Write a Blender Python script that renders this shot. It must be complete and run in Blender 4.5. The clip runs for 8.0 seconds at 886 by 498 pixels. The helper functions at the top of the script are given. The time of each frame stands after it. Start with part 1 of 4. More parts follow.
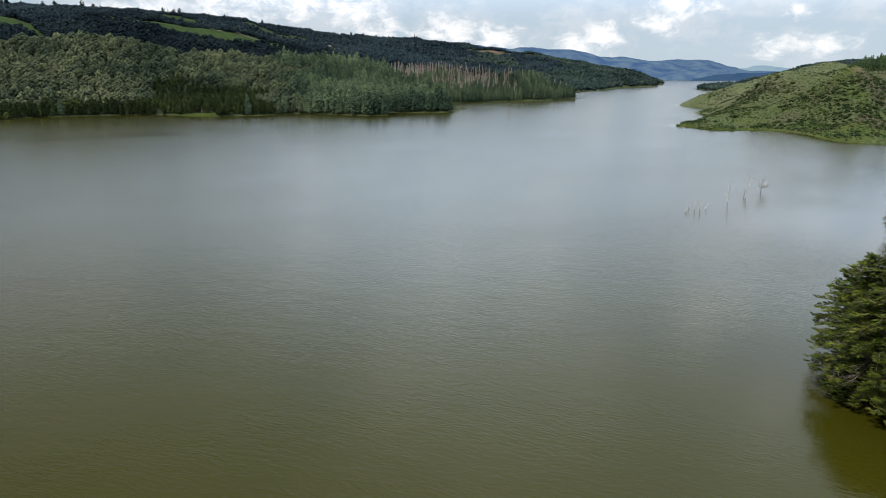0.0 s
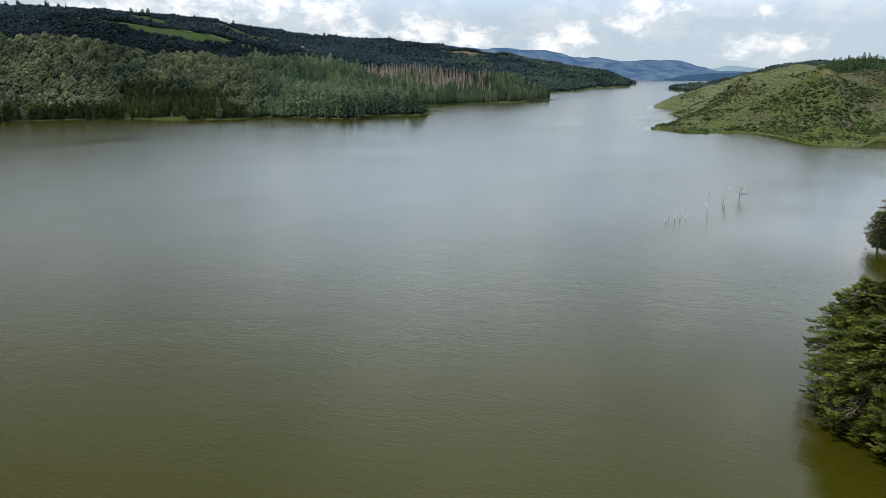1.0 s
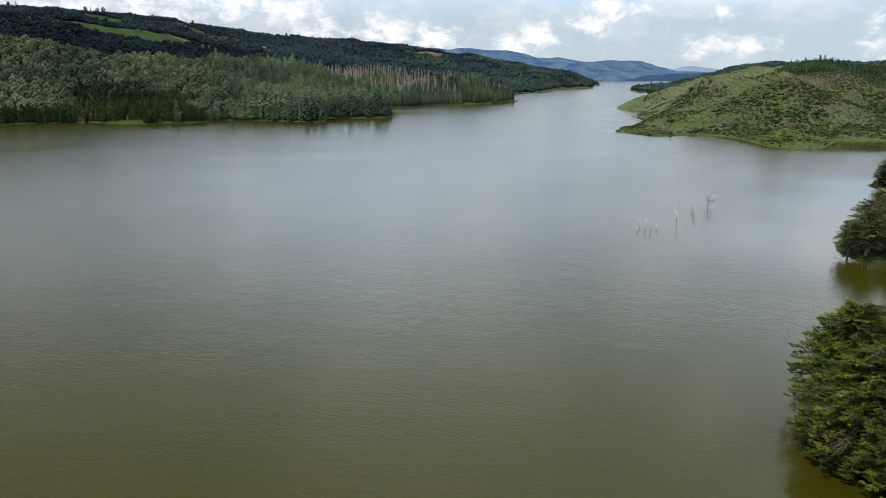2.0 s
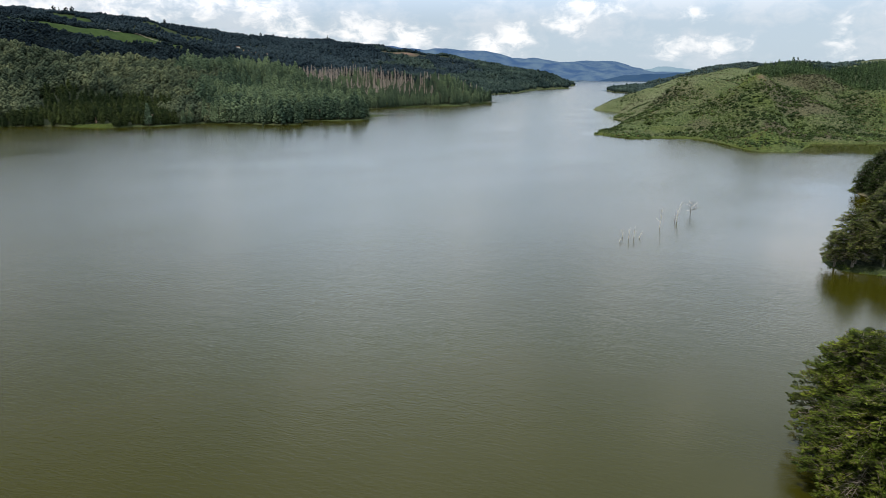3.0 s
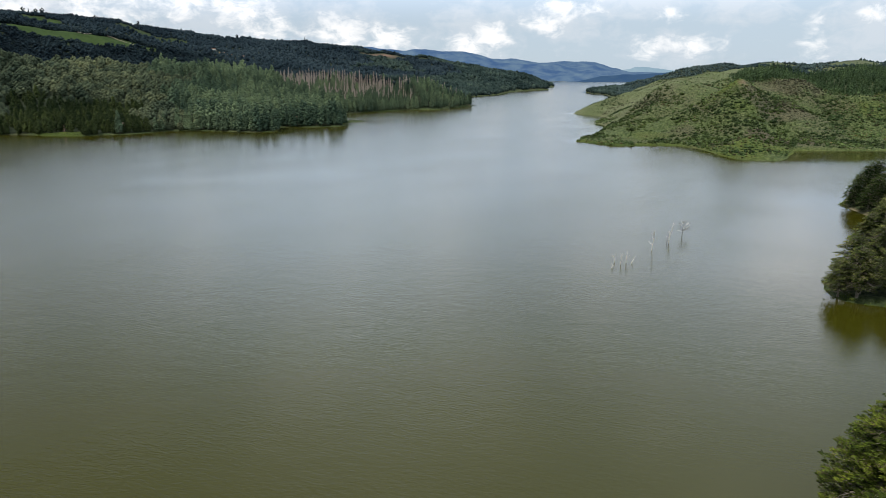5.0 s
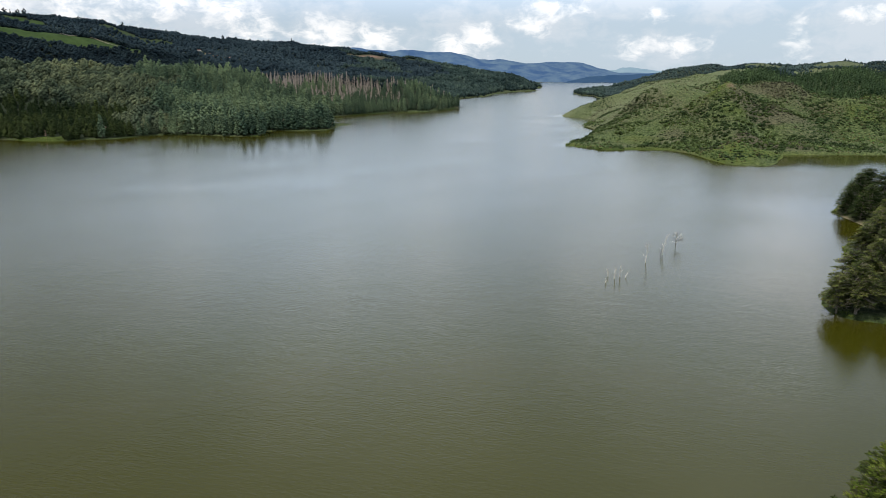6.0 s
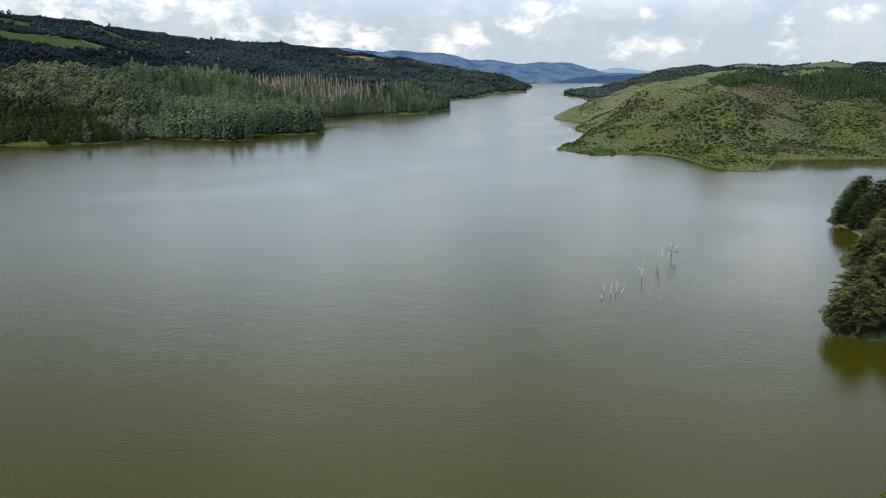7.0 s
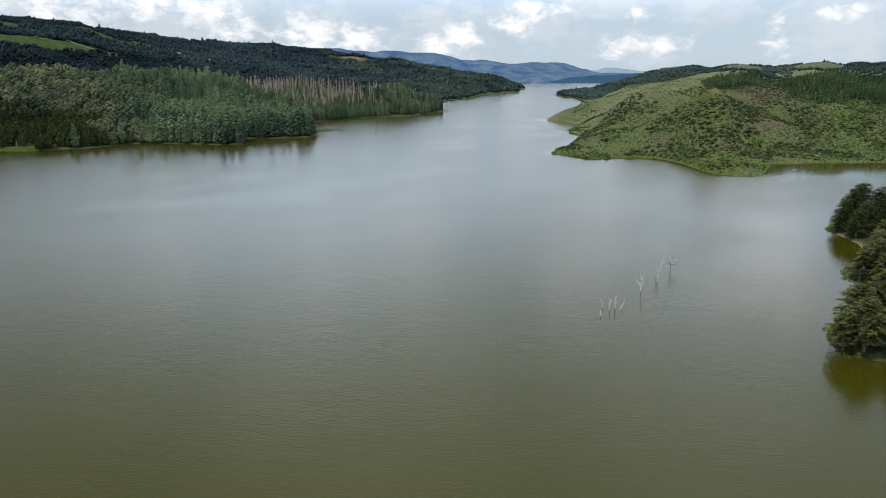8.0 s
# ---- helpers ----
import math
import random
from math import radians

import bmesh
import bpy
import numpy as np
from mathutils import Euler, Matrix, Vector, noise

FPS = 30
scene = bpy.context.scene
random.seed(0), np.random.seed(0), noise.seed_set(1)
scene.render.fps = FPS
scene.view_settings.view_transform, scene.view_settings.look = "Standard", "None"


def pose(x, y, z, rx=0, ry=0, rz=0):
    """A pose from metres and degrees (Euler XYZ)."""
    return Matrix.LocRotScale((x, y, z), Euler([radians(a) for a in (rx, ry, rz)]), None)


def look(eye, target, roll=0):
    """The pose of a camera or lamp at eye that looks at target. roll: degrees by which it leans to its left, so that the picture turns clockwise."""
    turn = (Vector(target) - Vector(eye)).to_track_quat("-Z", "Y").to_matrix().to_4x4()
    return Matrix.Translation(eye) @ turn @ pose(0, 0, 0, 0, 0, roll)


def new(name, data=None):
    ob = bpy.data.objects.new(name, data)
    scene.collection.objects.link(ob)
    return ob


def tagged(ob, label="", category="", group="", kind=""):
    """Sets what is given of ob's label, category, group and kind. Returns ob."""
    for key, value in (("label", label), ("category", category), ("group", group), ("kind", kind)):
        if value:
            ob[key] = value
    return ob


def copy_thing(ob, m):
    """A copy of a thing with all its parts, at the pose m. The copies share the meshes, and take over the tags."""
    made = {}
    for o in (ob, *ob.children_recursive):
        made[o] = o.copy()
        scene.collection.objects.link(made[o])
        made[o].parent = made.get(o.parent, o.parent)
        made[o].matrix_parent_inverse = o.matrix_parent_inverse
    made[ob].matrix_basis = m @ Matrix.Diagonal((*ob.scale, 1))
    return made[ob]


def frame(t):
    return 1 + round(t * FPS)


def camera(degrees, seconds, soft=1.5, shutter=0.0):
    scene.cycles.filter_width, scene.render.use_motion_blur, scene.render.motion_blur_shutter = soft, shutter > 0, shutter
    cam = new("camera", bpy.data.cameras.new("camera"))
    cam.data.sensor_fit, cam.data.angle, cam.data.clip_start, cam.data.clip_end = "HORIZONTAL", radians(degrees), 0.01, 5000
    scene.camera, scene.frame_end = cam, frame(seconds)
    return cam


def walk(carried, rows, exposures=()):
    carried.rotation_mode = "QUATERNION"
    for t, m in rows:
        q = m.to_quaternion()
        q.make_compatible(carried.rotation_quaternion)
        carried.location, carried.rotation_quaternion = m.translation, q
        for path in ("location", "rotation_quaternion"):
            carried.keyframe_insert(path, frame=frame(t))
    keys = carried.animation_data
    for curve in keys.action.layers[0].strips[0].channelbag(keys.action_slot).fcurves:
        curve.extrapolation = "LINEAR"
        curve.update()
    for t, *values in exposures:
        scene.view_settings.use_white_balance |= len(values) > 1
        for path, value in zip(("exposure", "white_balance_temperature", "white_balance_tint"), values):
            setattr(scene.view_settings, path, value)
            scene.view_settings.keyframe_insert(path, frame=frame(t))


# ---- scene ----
cam = camera(67.5, 8.0, soft=0.75)
# seconds, x, y, z, heading (clockwise), pitch, bank
ROWS = [
    (0, 0, 0, 38, 0, -14.8, -0.11),
    (0.5, -0.15, 2.71, 39.2, 0.69, -14.8, -0.15),
    (1, -0.34, 5.56, 40.21, 2.14, -14.79, -0.2),
    (1.5, -0.39, 8.63, 41.24, 3.68, -14.8, -0.18),
    (1.7, -0.38, 9.88, 41.62, 4.24, -14.8, -0.18),
    (2.8, -0.13, 16.87, 43.72, 6.94, -14.81, -0.2),
    (3, -0.08, 18.13, 44.12, 7.08, -14.81, -0.2),
    (3.5, 0.18, 21.14, 45.22, 7.17, -14.81, -0.23),
    (4, 0.5, 24.1, 46.41, 7.68, -14.83, -0.28),
    (4.5, 0.67, 26.99, 47.53, 8.26, -14.82, -0.32),
    (6, 1.48, 35.1, 51.12, 9.83, -14.78, -0.4),
    (6.5, 1.75, 37.74, 52.4, 10.29, -14.78, -0.44),
    (7, 2.12, 40.28, 53.74, 10.65, -14.78, -0.47),
    (7.5, 2.51, 42.81, 55.04, 10.96, -14.8, -0.55),
    (8, 2.88, 45.54, 56.48, 11.24, -14.81, -0.56),
]
walk(cam, [(t, pose(x, y, z, 90 + pitch, 0, -heading) @ pose(0, 0, 0, 0, 0, bank)) for t, x, y, z, heading, pitch, bank in ROWS])

# ---------------------------------------------------------------- light
SUN_ELEVATION, SUN_AZIMUTH = 60.0, 240.0      # degrees; azimuth clockwise from the heading +y
world = bpy.data.worlds.new("sky")
scene.world = world
world.use_nodes = True
scene.view_settings.exposure = 0.0


def build_sky(tree):
    """Clear sky with a broken layer of cumulus in front of it."""
    tree.nodes.clear()
    n, link = tree.nodes.new, tree.links.new
    sky = n("ShaderNodeTexSky")
    sky.sky_type, sky.sun_disc = "NISHITA", False
    sky.sun_elevation, sky.sun_rotation = radians(SUN_ELEVATION), radians(SUN_AZIMUTH)
    sky.altitude, sky.air_density, sky.dust_density = 2000, 1.0, 1.5
    coord, place = n("ShaderNodeTexCoord"), n("ShaderNodeMapping")
    place.inputs["Scale"].default_value, place.inputs["Location"].default_value = (1.0, 1.0, 1.7), (2.3, 0.9, 0.35)
    link(coord.outputs["Generated"], place.inputs["Vector"])

    def cloud_noise(source, size, detail, rough, warp):
        node = n("ShaderNodeTexNoise")
        node.inputs["Scale"].default_value, node.inputs["Detail"].default_value = size, detail
        node.inputs["Roughness"].default_value, node.inputs["Distortion"].default_value = rough, warp
        link(source.outputs["Vector"], node.inputs["Vector"])
        return node.outputs["Fac"]

    def ramped(source, *stops):
        node = n("ShaderNodeValToRGB")
        for element, (at, colour) in zip(node.color_ramp.elements, stops):
            element.position, element.color = at, (*colour, 1)
        link(source, node.inputs["Fac"])
        return node.outputs["Color"]

    def blend(fac, a, b):
        node = n("ShaderNodeMix")
        node.data_type = "RGBA"
        link(fac, node.inputs["Factor"])
        for value, slot in ((a, "A"), (b, "B")):
            if isinstance(value, tuple):
                node.inputs[slot].default_value = (*value, 1)
            else:
                link(value, node.inputs[slot])
        return node.outputs["Result"]

    def calc(how, a, b, c=None):
        node = n("ShaderNodeMath")
        node.operation = how
        for k, value in enumerate((a, b, c)):
            if isinstance(value, (int, float)):
                node.inputs[k].default_value = value
            elif value is not None:
                link(value, node.inputs[k])
        return node.outputs[0]

    split, bearing = n("ShaderNodeSeparateXYZ"), n("ShaderNodeCombineXYZ")
    link(coord.outputs["Generated"], split.inputs["Vector"])
    azimuth, rise = calc("ARCTAN2", split.outputs["X"], split.outputs["Y"]), calc("ARCSINE", split.outputs["Z"], 0.0)
    link(azimuth, bearing.inputs["X"])
    link(rise, bearing.inputs["Y"])

    def heap(banks):
        """How deep inside the nearest of these cloud banks: 1 at a middle, 0 at a rim."""
        depth = None
        for across, up, wide, high in banks:
            node, size = n("ShaderNodeVectorMath"), n("ShaderNodeVectorMath")
            node.operation, size.operation = "MULTIPLY_ADD", "LENGTH"
            link(bearing.outputs["Vector"], node.inputs[0])
            kx, ky = 1 / radians(wide), 1 / radians(high)
            node.inputs[1].default_value, node.inputs[2].default_value = (kx, ky, 0), (-radians(across) * kx, -radians(up) * ky, 0)
            link(node.outputs["Vector"], size.inputs[0])
            inside = calc("SUBTRACT", 1.0, size.outputs["Value"])
            depth = inside if depth is None else calc("SMOOTH_MAX", depth, inside, 0.2)
        return depth

    # bearing and height of each bank's middle, half breadth, half height, in degrees
    bodies = heap(((-22, 4.6, 9, 3.6), (-9, 4.2, 8, 3.4), (0.5, 3.4, 5, 2.4), (5, 2.6, 3.4, 1.5), (11.6, 3.2, 4.0, 2.9), (19, 4.2, 4.4, 2.0), (24.5, 5.4, 6.5, 1.6), (27.6, 1.7, 4.0, 1.6), (32, 4.9, 4, 1.5), (41, 2.6, 5, 3.6)))
    cores = heap(((-23, 4.0, 3.4, 1.9), (-12.5, 5.4, 3.0, 1.4), (-17, 4.6, 2.8, 1.5), (-7.2, 4.8, 2.4, 1.6), (-5, 3.6, 2.3, 1.0), (0.2, 3.2, 2.5, 1.3), (4.7, 2.9, 2.1, 0.9), (10.8, 2.3, 2.1, 1.0), (13, 3.0, 1.7, 1.1), (18.9, 5.1, 2.5, 1.1), (17, 3.9, 1.6, 0.9),
                  (27.2, 4.3, 1.3, 0.6), (25.3, 1.8, 1.2, 1.1), (29, 2.0, 2.4, 0.8), (37, 2.0, 0.9, 1.7), (41, 3.9, 1.4, 0.6)))
    puffs, broad = cloud_noise(place, 34.0, 10.0, 0.6, 0.35), cloud_noise(place, 7.5, 6.0, 0.52, 0.1)
    shape = calc("MULTIPLY_ADD", puffs, 2.9, -1.25)
    aloft = ramped(rise, (radians(6), (0, 0, 0)), (radians(13), (1, 1, 1)))       # above the placed banks the cover is broken at random
    loose = calc("MULTIPLY", calc("MULTIPLY_ADD", broad, 3.2, -1.2), aloft)
    cover = ramped(calc("MAXIMUM", calc("ADD", bodies, shape), loose), (0.08, (0, 0, 0)), (0.95, (0.95, 0.95, 0.95)))
    light = ramped(calc("MAXIMUM", calc("ADD", cores, shape), calc("MULTIPLY", loose, 0.6)), (0.1, (7.5, 8.35, 9.2)), (0.9, (12.2, 12.25, 12.3)))
    veil = ramped(cloud_noise(place, 2.2, 5.0, 0.5, 0.2), (0.35, (0.78, 0.78, 0.78)), (0.65, (0.97, 0.97, 0.97)))
    pale = blend(veil, sky.outputs["Color"], (6.3, 7.55, 8.75))
    colour = blend(cover, pale, light)
    glow = n("ShaderNodeMix")                  # thin bright cloud above the horizon, clearer overhead; strengths set for the lake's reflections
    height = n("ShaderNodeValToRGB")
    height.color_ramp.interpolation = "EASE"
    for k in (0.25, 0.6):
        height.color_ramp.elements.new(k)
    for element, (at, value) in zip(height.color_ramp.elements, ((0.06, (0.5, 0.5, 0.5)), (0.17, (0.86, 0.87, 0.93)), (0.58, (0.60, 0.59, 0.515)), (1.0, (0.40, 0.43, 0.46)))):
        element.position, element.color = at, (*value, 1)
    link(split.outputs["Z"], height.inputs["Fac"])
    glow.data_type, glow.blend_type = "RGBA", "MULTIPLY"
    glow.inputs["Factor"].default_value = 1.0
    link(colour, glow.inputs["A"])
    link(height.outputs["Color"], glow.inputs["B"])
    # unseen cloud added above: bright over mid-lake, grey west and east, shaping reflections
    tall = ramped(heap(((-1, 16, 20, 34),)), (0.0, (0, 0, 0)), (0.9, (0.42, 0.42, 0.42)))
    grey = ramped(heap(((-44, 16, 34, 40),)), (0.0, (0, 0, 0)), (0.8, (0.35, 0.35, 0.35)))
    dimmed_east = ramped(heap(((56, 14, 24, 30),)), (0.0, (0, 0, 0)), (0.8, (0.4, 0.4, 0.4)))
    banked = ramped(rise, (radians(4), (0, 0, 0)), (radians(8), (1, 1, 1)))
    # added gradient: eastern sky brighter with height, lifting the lake's right side
    sky_gain = calc("MULTIPLY", calc("ADD", calc("SUBTRACT", calc("MULTIPLY", tall, aloft), calc("MULTIPLY", calc("ADD", grey, dimmed_east), banked)), 1.0),
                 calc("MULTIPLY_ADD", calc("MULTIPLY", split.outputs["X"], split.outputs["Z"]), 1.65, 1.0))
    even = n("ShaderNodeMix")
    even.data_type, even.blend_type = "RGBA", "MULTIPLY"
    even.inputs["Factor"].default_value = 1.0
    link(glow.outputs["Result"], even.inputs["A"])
    link(sky_gain, even.inputs["B"])
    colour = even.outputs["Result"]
    back, out = n("ShaderNodeBackground"), n("ShaderNodeOutputWorld")
    back.inputs["Strength"].default_value = 0.17
    link(colour, back.inputs["Color"])
    link(back.outputs["Background"], out.inputs["Surface"])


build_sky(world.node_tree)
sun = new("sun", bpy.data.lights.new("sun", "SUN"))
sun.data.energy, sun.data.angle, sun.data.color = 3.7, radians(0.6), (1.0, 0.95, 0.86)
sun.matrix_world = look((0, 0, 900), (-math.sin(radians(SUN_AZIMUTH)) * 900 / math.tan(radians(SUN_ELEVATION)),
                                      -math.cos(radians(SUN_AZIMUTH)) * 900 / math.tan(radians(SUN_ELEVATION)), 0))


# ---------------------------------------------------------------- materials
def material(name, rough=0.8, spec=0.2):
    m = bpy.data.materials.new(name)
    m.use_nodes = True
    bsdf = m.node_tree.nodes["Principled BSDF"]
    bsdf.inputs["Roughness"].default_value, bsdf.inputs["Specular IOR Level"].default_value = rough, spec
    return m, m.node_tree.nodes, m.node_tree.links.new, bsdf


def noise_node(nodes, link, scale, detail=4.0, rough=0.55, stretch=None):
    coord, tex = nodes.new("ShaderNodeNewGeometry"), nodes.new("ShaderNodeTexNoise")
    tex.inputs["Scale"].default_value, tex.inputs["Detail"].default_value, tex.inputs["Roughness"].default_value = scale, detail, rough
    if stretch:
        mapping = nodes.new("ShaderNodeMapping")
        mapping.vector_type = "TEXTURE"            # sizes in metres along the turned axes
        mapping.inputs["Scale"].default_value, mapping.inputs["Rotation"].default_value = stretch[0], (0, 0, stretch[1])
        link(coord.outputs["Position"], mapping.inputs["Vector"])
        link(mapping.outputs["Vector"], tex.inputs["Vector"])
    else:
        link(coord.outputs["Position"], tex.inputs["Vector"])
    return tex.outputs["Fac"]


def ramp(nodes, link, source, stops):
    node = nodes.new("ShaderNodeValToRGB")
    while len(node.color_ramp.elements) < len(stops):
        node.color_ramp.elements.new(0.5)
    for element, (place, colour) in zip(node.color_ramp.elements, stops):
        element.position, element.color = place, (*colour, 1)
    link(source, node.inputs["Fac"])
    return node.outputs["Color"]


def mixed(nodes, link, fac, a, b, how="MIX"):
    node = nodes.new("ShaderNodeMix")
    node.data_type, node.blend_type = "RGBA", how
    if isinstance(fac, float):
        node.inputs["Factor"].default_value = fac
    else:
        link(fac, node.inputs["Factor"])
    for value, slot in ((a, "A"), (b, "B")):
        if isinstance(value, tuple):
            node.inputs[slot].default_value = (*value, 1)
        else:
            link(value, node.inputs[slot])
    return node.outputs["Result"]


def attribute(nodes, name):
    node = nodes.new("ShaderNodeAttribute")
    node.attribute_name = name
    return node.outputs["Fac"]


def bumped(nodes, link, bsdf, source, distance, strength=1.0):
    node = nodes.new("ShaderNodeBump")
    node.inputs["Distance"].default_value, node.inputs["Strength"].default_value = distance, strength
    link(source, node.inputs["Height"])
    link(node.outputs["Normal"], bsdf.inputs["Normal"])


def foliage(name, dark, mid, light, patch=0.012, dry=None, heath=None):
    """Leaves: tone differs from tree to tree, from clump to clump and over the slope."""
    m, nodes, link, bsdf = material(name, 0.8, 0.05)
    island = nodes.new("ShaderNodeNewGeometry").outputs["Random Per Island"]
    clump = ramp(nodes, link, island, ((0.0, dark), (0.45, mid), (1.0, light)) if dry is None else ((0.0, dry), (0.15, dry), (0.17, dark), (0.5, mid), (1.0, light)))
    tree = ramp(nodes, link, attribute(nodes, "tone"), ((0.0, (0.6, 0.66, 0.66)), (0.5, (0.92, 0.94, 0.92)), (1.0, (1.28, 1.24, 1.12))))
    slope = ramp(nodes, link, noise_node(nodes, link, patch, 3.0), ((0.38, (0.5, 0.57, 0.6)), (0.62, (1.22, 1.17, 1.08))))
    colour = mixed(nodes, link, 1.0, mixed(nodes, link, 1.0, clump, tree, "MULTIPLY"), slope, "MULTIPLY")
    if heath:
        colour = mixed(nodes, link, attribute(nodes, "heath"), colour, ramp(nodes, link, island, ((0.0, heath[0]), (1.0, heath[1]))))
    link(colour, bsdf.inputs["Base Color"])
    return m


def bark(name, dark, light):
    m, nodes, link, bsdf = material(name, 0.9, 0.1)
    grain = noise_node(nodes, link, 3.0, 6.0, 0.6, ((0.33, 0.33, 2.0), 0))
    link(ramp(nodes, link, grain, ((0.3, dark), (0.7, light))), bsdf.inputs["Base Color"])
    bumped(nodes, link, bsdf, grain, 0.03)
    return m


def water_material():
    m, nodes, link, bsdf = material("lake_water", 0.20, 0.5)
    bsdf.inputs["IOR"].default_value = 1.333
    silt = noise_node(nodes, link, 0.012, 3.0)
    link(ramp(nodes, link, silt, ((0.3, (0.0315, 0.031, 0.0028)), (0.7, (0.0365, 0.035, 0.0034)))), bsdf.inputs["Base Color"])
    calm = attribute(nodes, "calm")
    link(ramp(nodes, link, calm, ((0.0, (0.17, 0.17, 0.17)), (1.0, (0.05, 0.05, 0.05)))), bsdf.inputs["Roughness"])

    def calc(how, a, b, c=0.0):
        node = nodes.new("ShaderNodeMath")
        node.operation = how
        for k, value in enumerate((a, b, c)):
            if isinstance(value, float):
                node.inputs[k].default_value = value
            else:
                link(value, node.inputs[k])
        return node.outputs[0]

    # wind waves with long crests, finer ripples across them, both stronger where gusts touch down
    waves = noise_node(nodes, link, 1.0, 2.0, 0.5, ((1.6, 0.55, 1.0), radians(-33)))
    ripple = noise_node(nodes, link, 1.0, 3.0, 0.6, ((0.9, 0.34, 1.0), radians(-22)))
    swell = noise_node(nodes, link, 1.0, 2.0, 0.5, ((14.0, 6.0, 1.0), radians(-25)))
    gust = noise_node(nodes, link, 1.0, 3.0, 0.6, ((70.0, 38.0, 1.0), radians(35)))
    strength = ramp(nodes, link, gust, ((0.32, (0.65, 0.65, 0.65)), (0.68, (1.3, 1.3, 1.3))))
    chop = noise_node(nodes, link, 1.0, 2.0, 0.55, ((3.6, 2.6, 1.0), radians(-30)))
    height = calc("MULTIPLY", calc("MULTIPLY_ADD", waves, 0.85, calc("MULTIPLY_ADD", chop, 0.9, calc("MULTIPLY", ripple, 0.75))), strength)
    total = calc("MULTIPLY", calc("MULTIPLY_ADD", swell, 0.8, height), ramp(nodes, link, calm, ((0.0, (1.0, 1.0, 1.0)), (1.0, (0.22, 0.22, 0.22)))))
    bumped(nodes, link, bsdf, total, 0.034)
    return m


def ground_material():
    m, nodes, link, bsdf = material("hill_ground", 0.95, 0.08)
    fine, broad = noise_node(nodes, link, 0.6, 8.0, 0.72), noise_node(nodes, link, 0.022, 5.0, 0.6)
    scrub = ramp(nodes, link, fine, ((0.38, (0.026, 0.036, 0.014)), (0.5, (0.069, 0.094, 0.034)), (0.62, (0.138, 0.162, 0.068))))
    brown = ramp(nodes, link, fine, ((0.38, (0.035, 0.034, 0.021)), (0.62, (0.14, 0.128, 0.08))))
    scrub = mixed(nodes, link, ramp(nodes, link, broad, ((0.47, (0, 0, 0)), (0.62, (0.65, 0.65, 0.65)))), scrub, brown)
    scrub = mixed(nodes, link, attribute(nodes, "heath"), scrub, brown)
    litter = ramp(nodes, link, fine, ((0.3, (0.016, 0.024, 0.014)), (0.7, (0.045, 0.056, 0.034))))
    fresh = ramp(nodes, link, fine, ((0.3, (0.045, 0.066, 0.014)), (0.7, (0.115, 0.14, 0.036))))
    # green darkened for the cloud shade over the hill pastures
    grass = ramp(nodes, link, noise_node(nodes, link, 0.05, 6.0, 0.6), ((0.3, (0.02, 0.04, 0.011)), (0.7, (0.044, 0.07, 0.022))))
    soil = ramp(nodes, link, fine, ((0.3, (0.15, 0.088, 0.07)), (0.7, (0.25, 0.155, 0.125))))
    sand = ramp(nodes, link, fine, ((0.3, (0.16, 0.13, 0.085)), (0.7, (0.30, 0.26, 0.18))))
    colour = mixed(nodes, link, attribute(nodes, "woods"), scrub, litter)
    colour = mixed(nodes, link, attribute(nodes, "pale"), colour, ramp(nodes, link, fine, ((0.35, (0.078, 0.094, 0.048)), (0.65, (0.185, 0.203, 0.112)))))
    colour = mixed(nodes, link, attribute(nodes, "lush"), colour, fresh)
    colour = mixed(nodes, link, attribute(nodes, "pasture"), colour, grass)
    colour = mixed(nodes, link, attribute(nodes, "soil"), colour, soil)
    colour = mixed(nodes, link, attribute(nodes, "beach"), colour, sand)
    link(colour, bsdf.inputs["Base Color"])
    bumped(nodes, link, bsdf, fine, 1.2)
    return m


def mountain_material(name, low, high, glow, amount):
    """Far range seen through kilometres of air: the air's own light is added as emission."""
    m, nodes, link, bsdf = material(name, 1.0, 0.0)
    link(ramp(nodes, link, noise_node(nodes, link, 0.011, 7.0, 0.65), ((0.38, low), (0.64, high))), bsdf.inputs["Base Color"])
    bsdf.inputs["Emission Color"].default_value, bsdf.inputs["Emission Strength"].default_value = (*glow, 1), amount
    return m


WATER, GROUND = water_material(), ground_material()
PINE = foliage("pine_needles", (0.081, 0.112, 0.071), (0.094, 0.130, 0.082), (0.109, 0.151, 0.095))
BROADLEAF = foliage("broadleaf_leaves", (0.065, 0.077, 0.048), (0.086, 0.101, 0.063), (0.114, 0.133, 0.083))
CYPRESS = foliage("cypress_leaves", (0.026, 0.035, 0.013), (0.034, 0.046, 0.017), (0.048, 0.064, 0.024))
# cloud shade over the back hills and distance haze, put into the leaf colours
SHADED_WOOD = foliage("cloud_shaded_woods", (0.014, 0.023, 0.031), (0.016, 0.027, 0.036), (0.019, 0.032, 0.043), 0.006)
SHADED_FARWOOD = foliage("hazy_shaded_far_woods", (0.018, 0.029, 0.041), (0.019, 0.032, 0.045), (0.022, 0.036, 0.050), 0.006)
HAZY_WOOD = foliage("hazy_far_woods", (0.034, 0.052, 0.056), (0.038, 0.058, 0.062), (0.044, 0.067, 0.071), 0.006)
PLANTATION = foliage("young_pine_needles", (0.039, 0.063, 0.032), (0.052, 0.084, 0.042), (0.068, 0.109, 0.055))
SCRUB = foliage("scrub_leaves", (0.033, 0.049, 0.019), (0.066, 0.098, 0.039), (0.106, 0.157, 0.062), 0.03, (0.095, 0.078, 0.042), ((0.035, 0.033, 0.024), (0.1, 0.092, 0.062)))
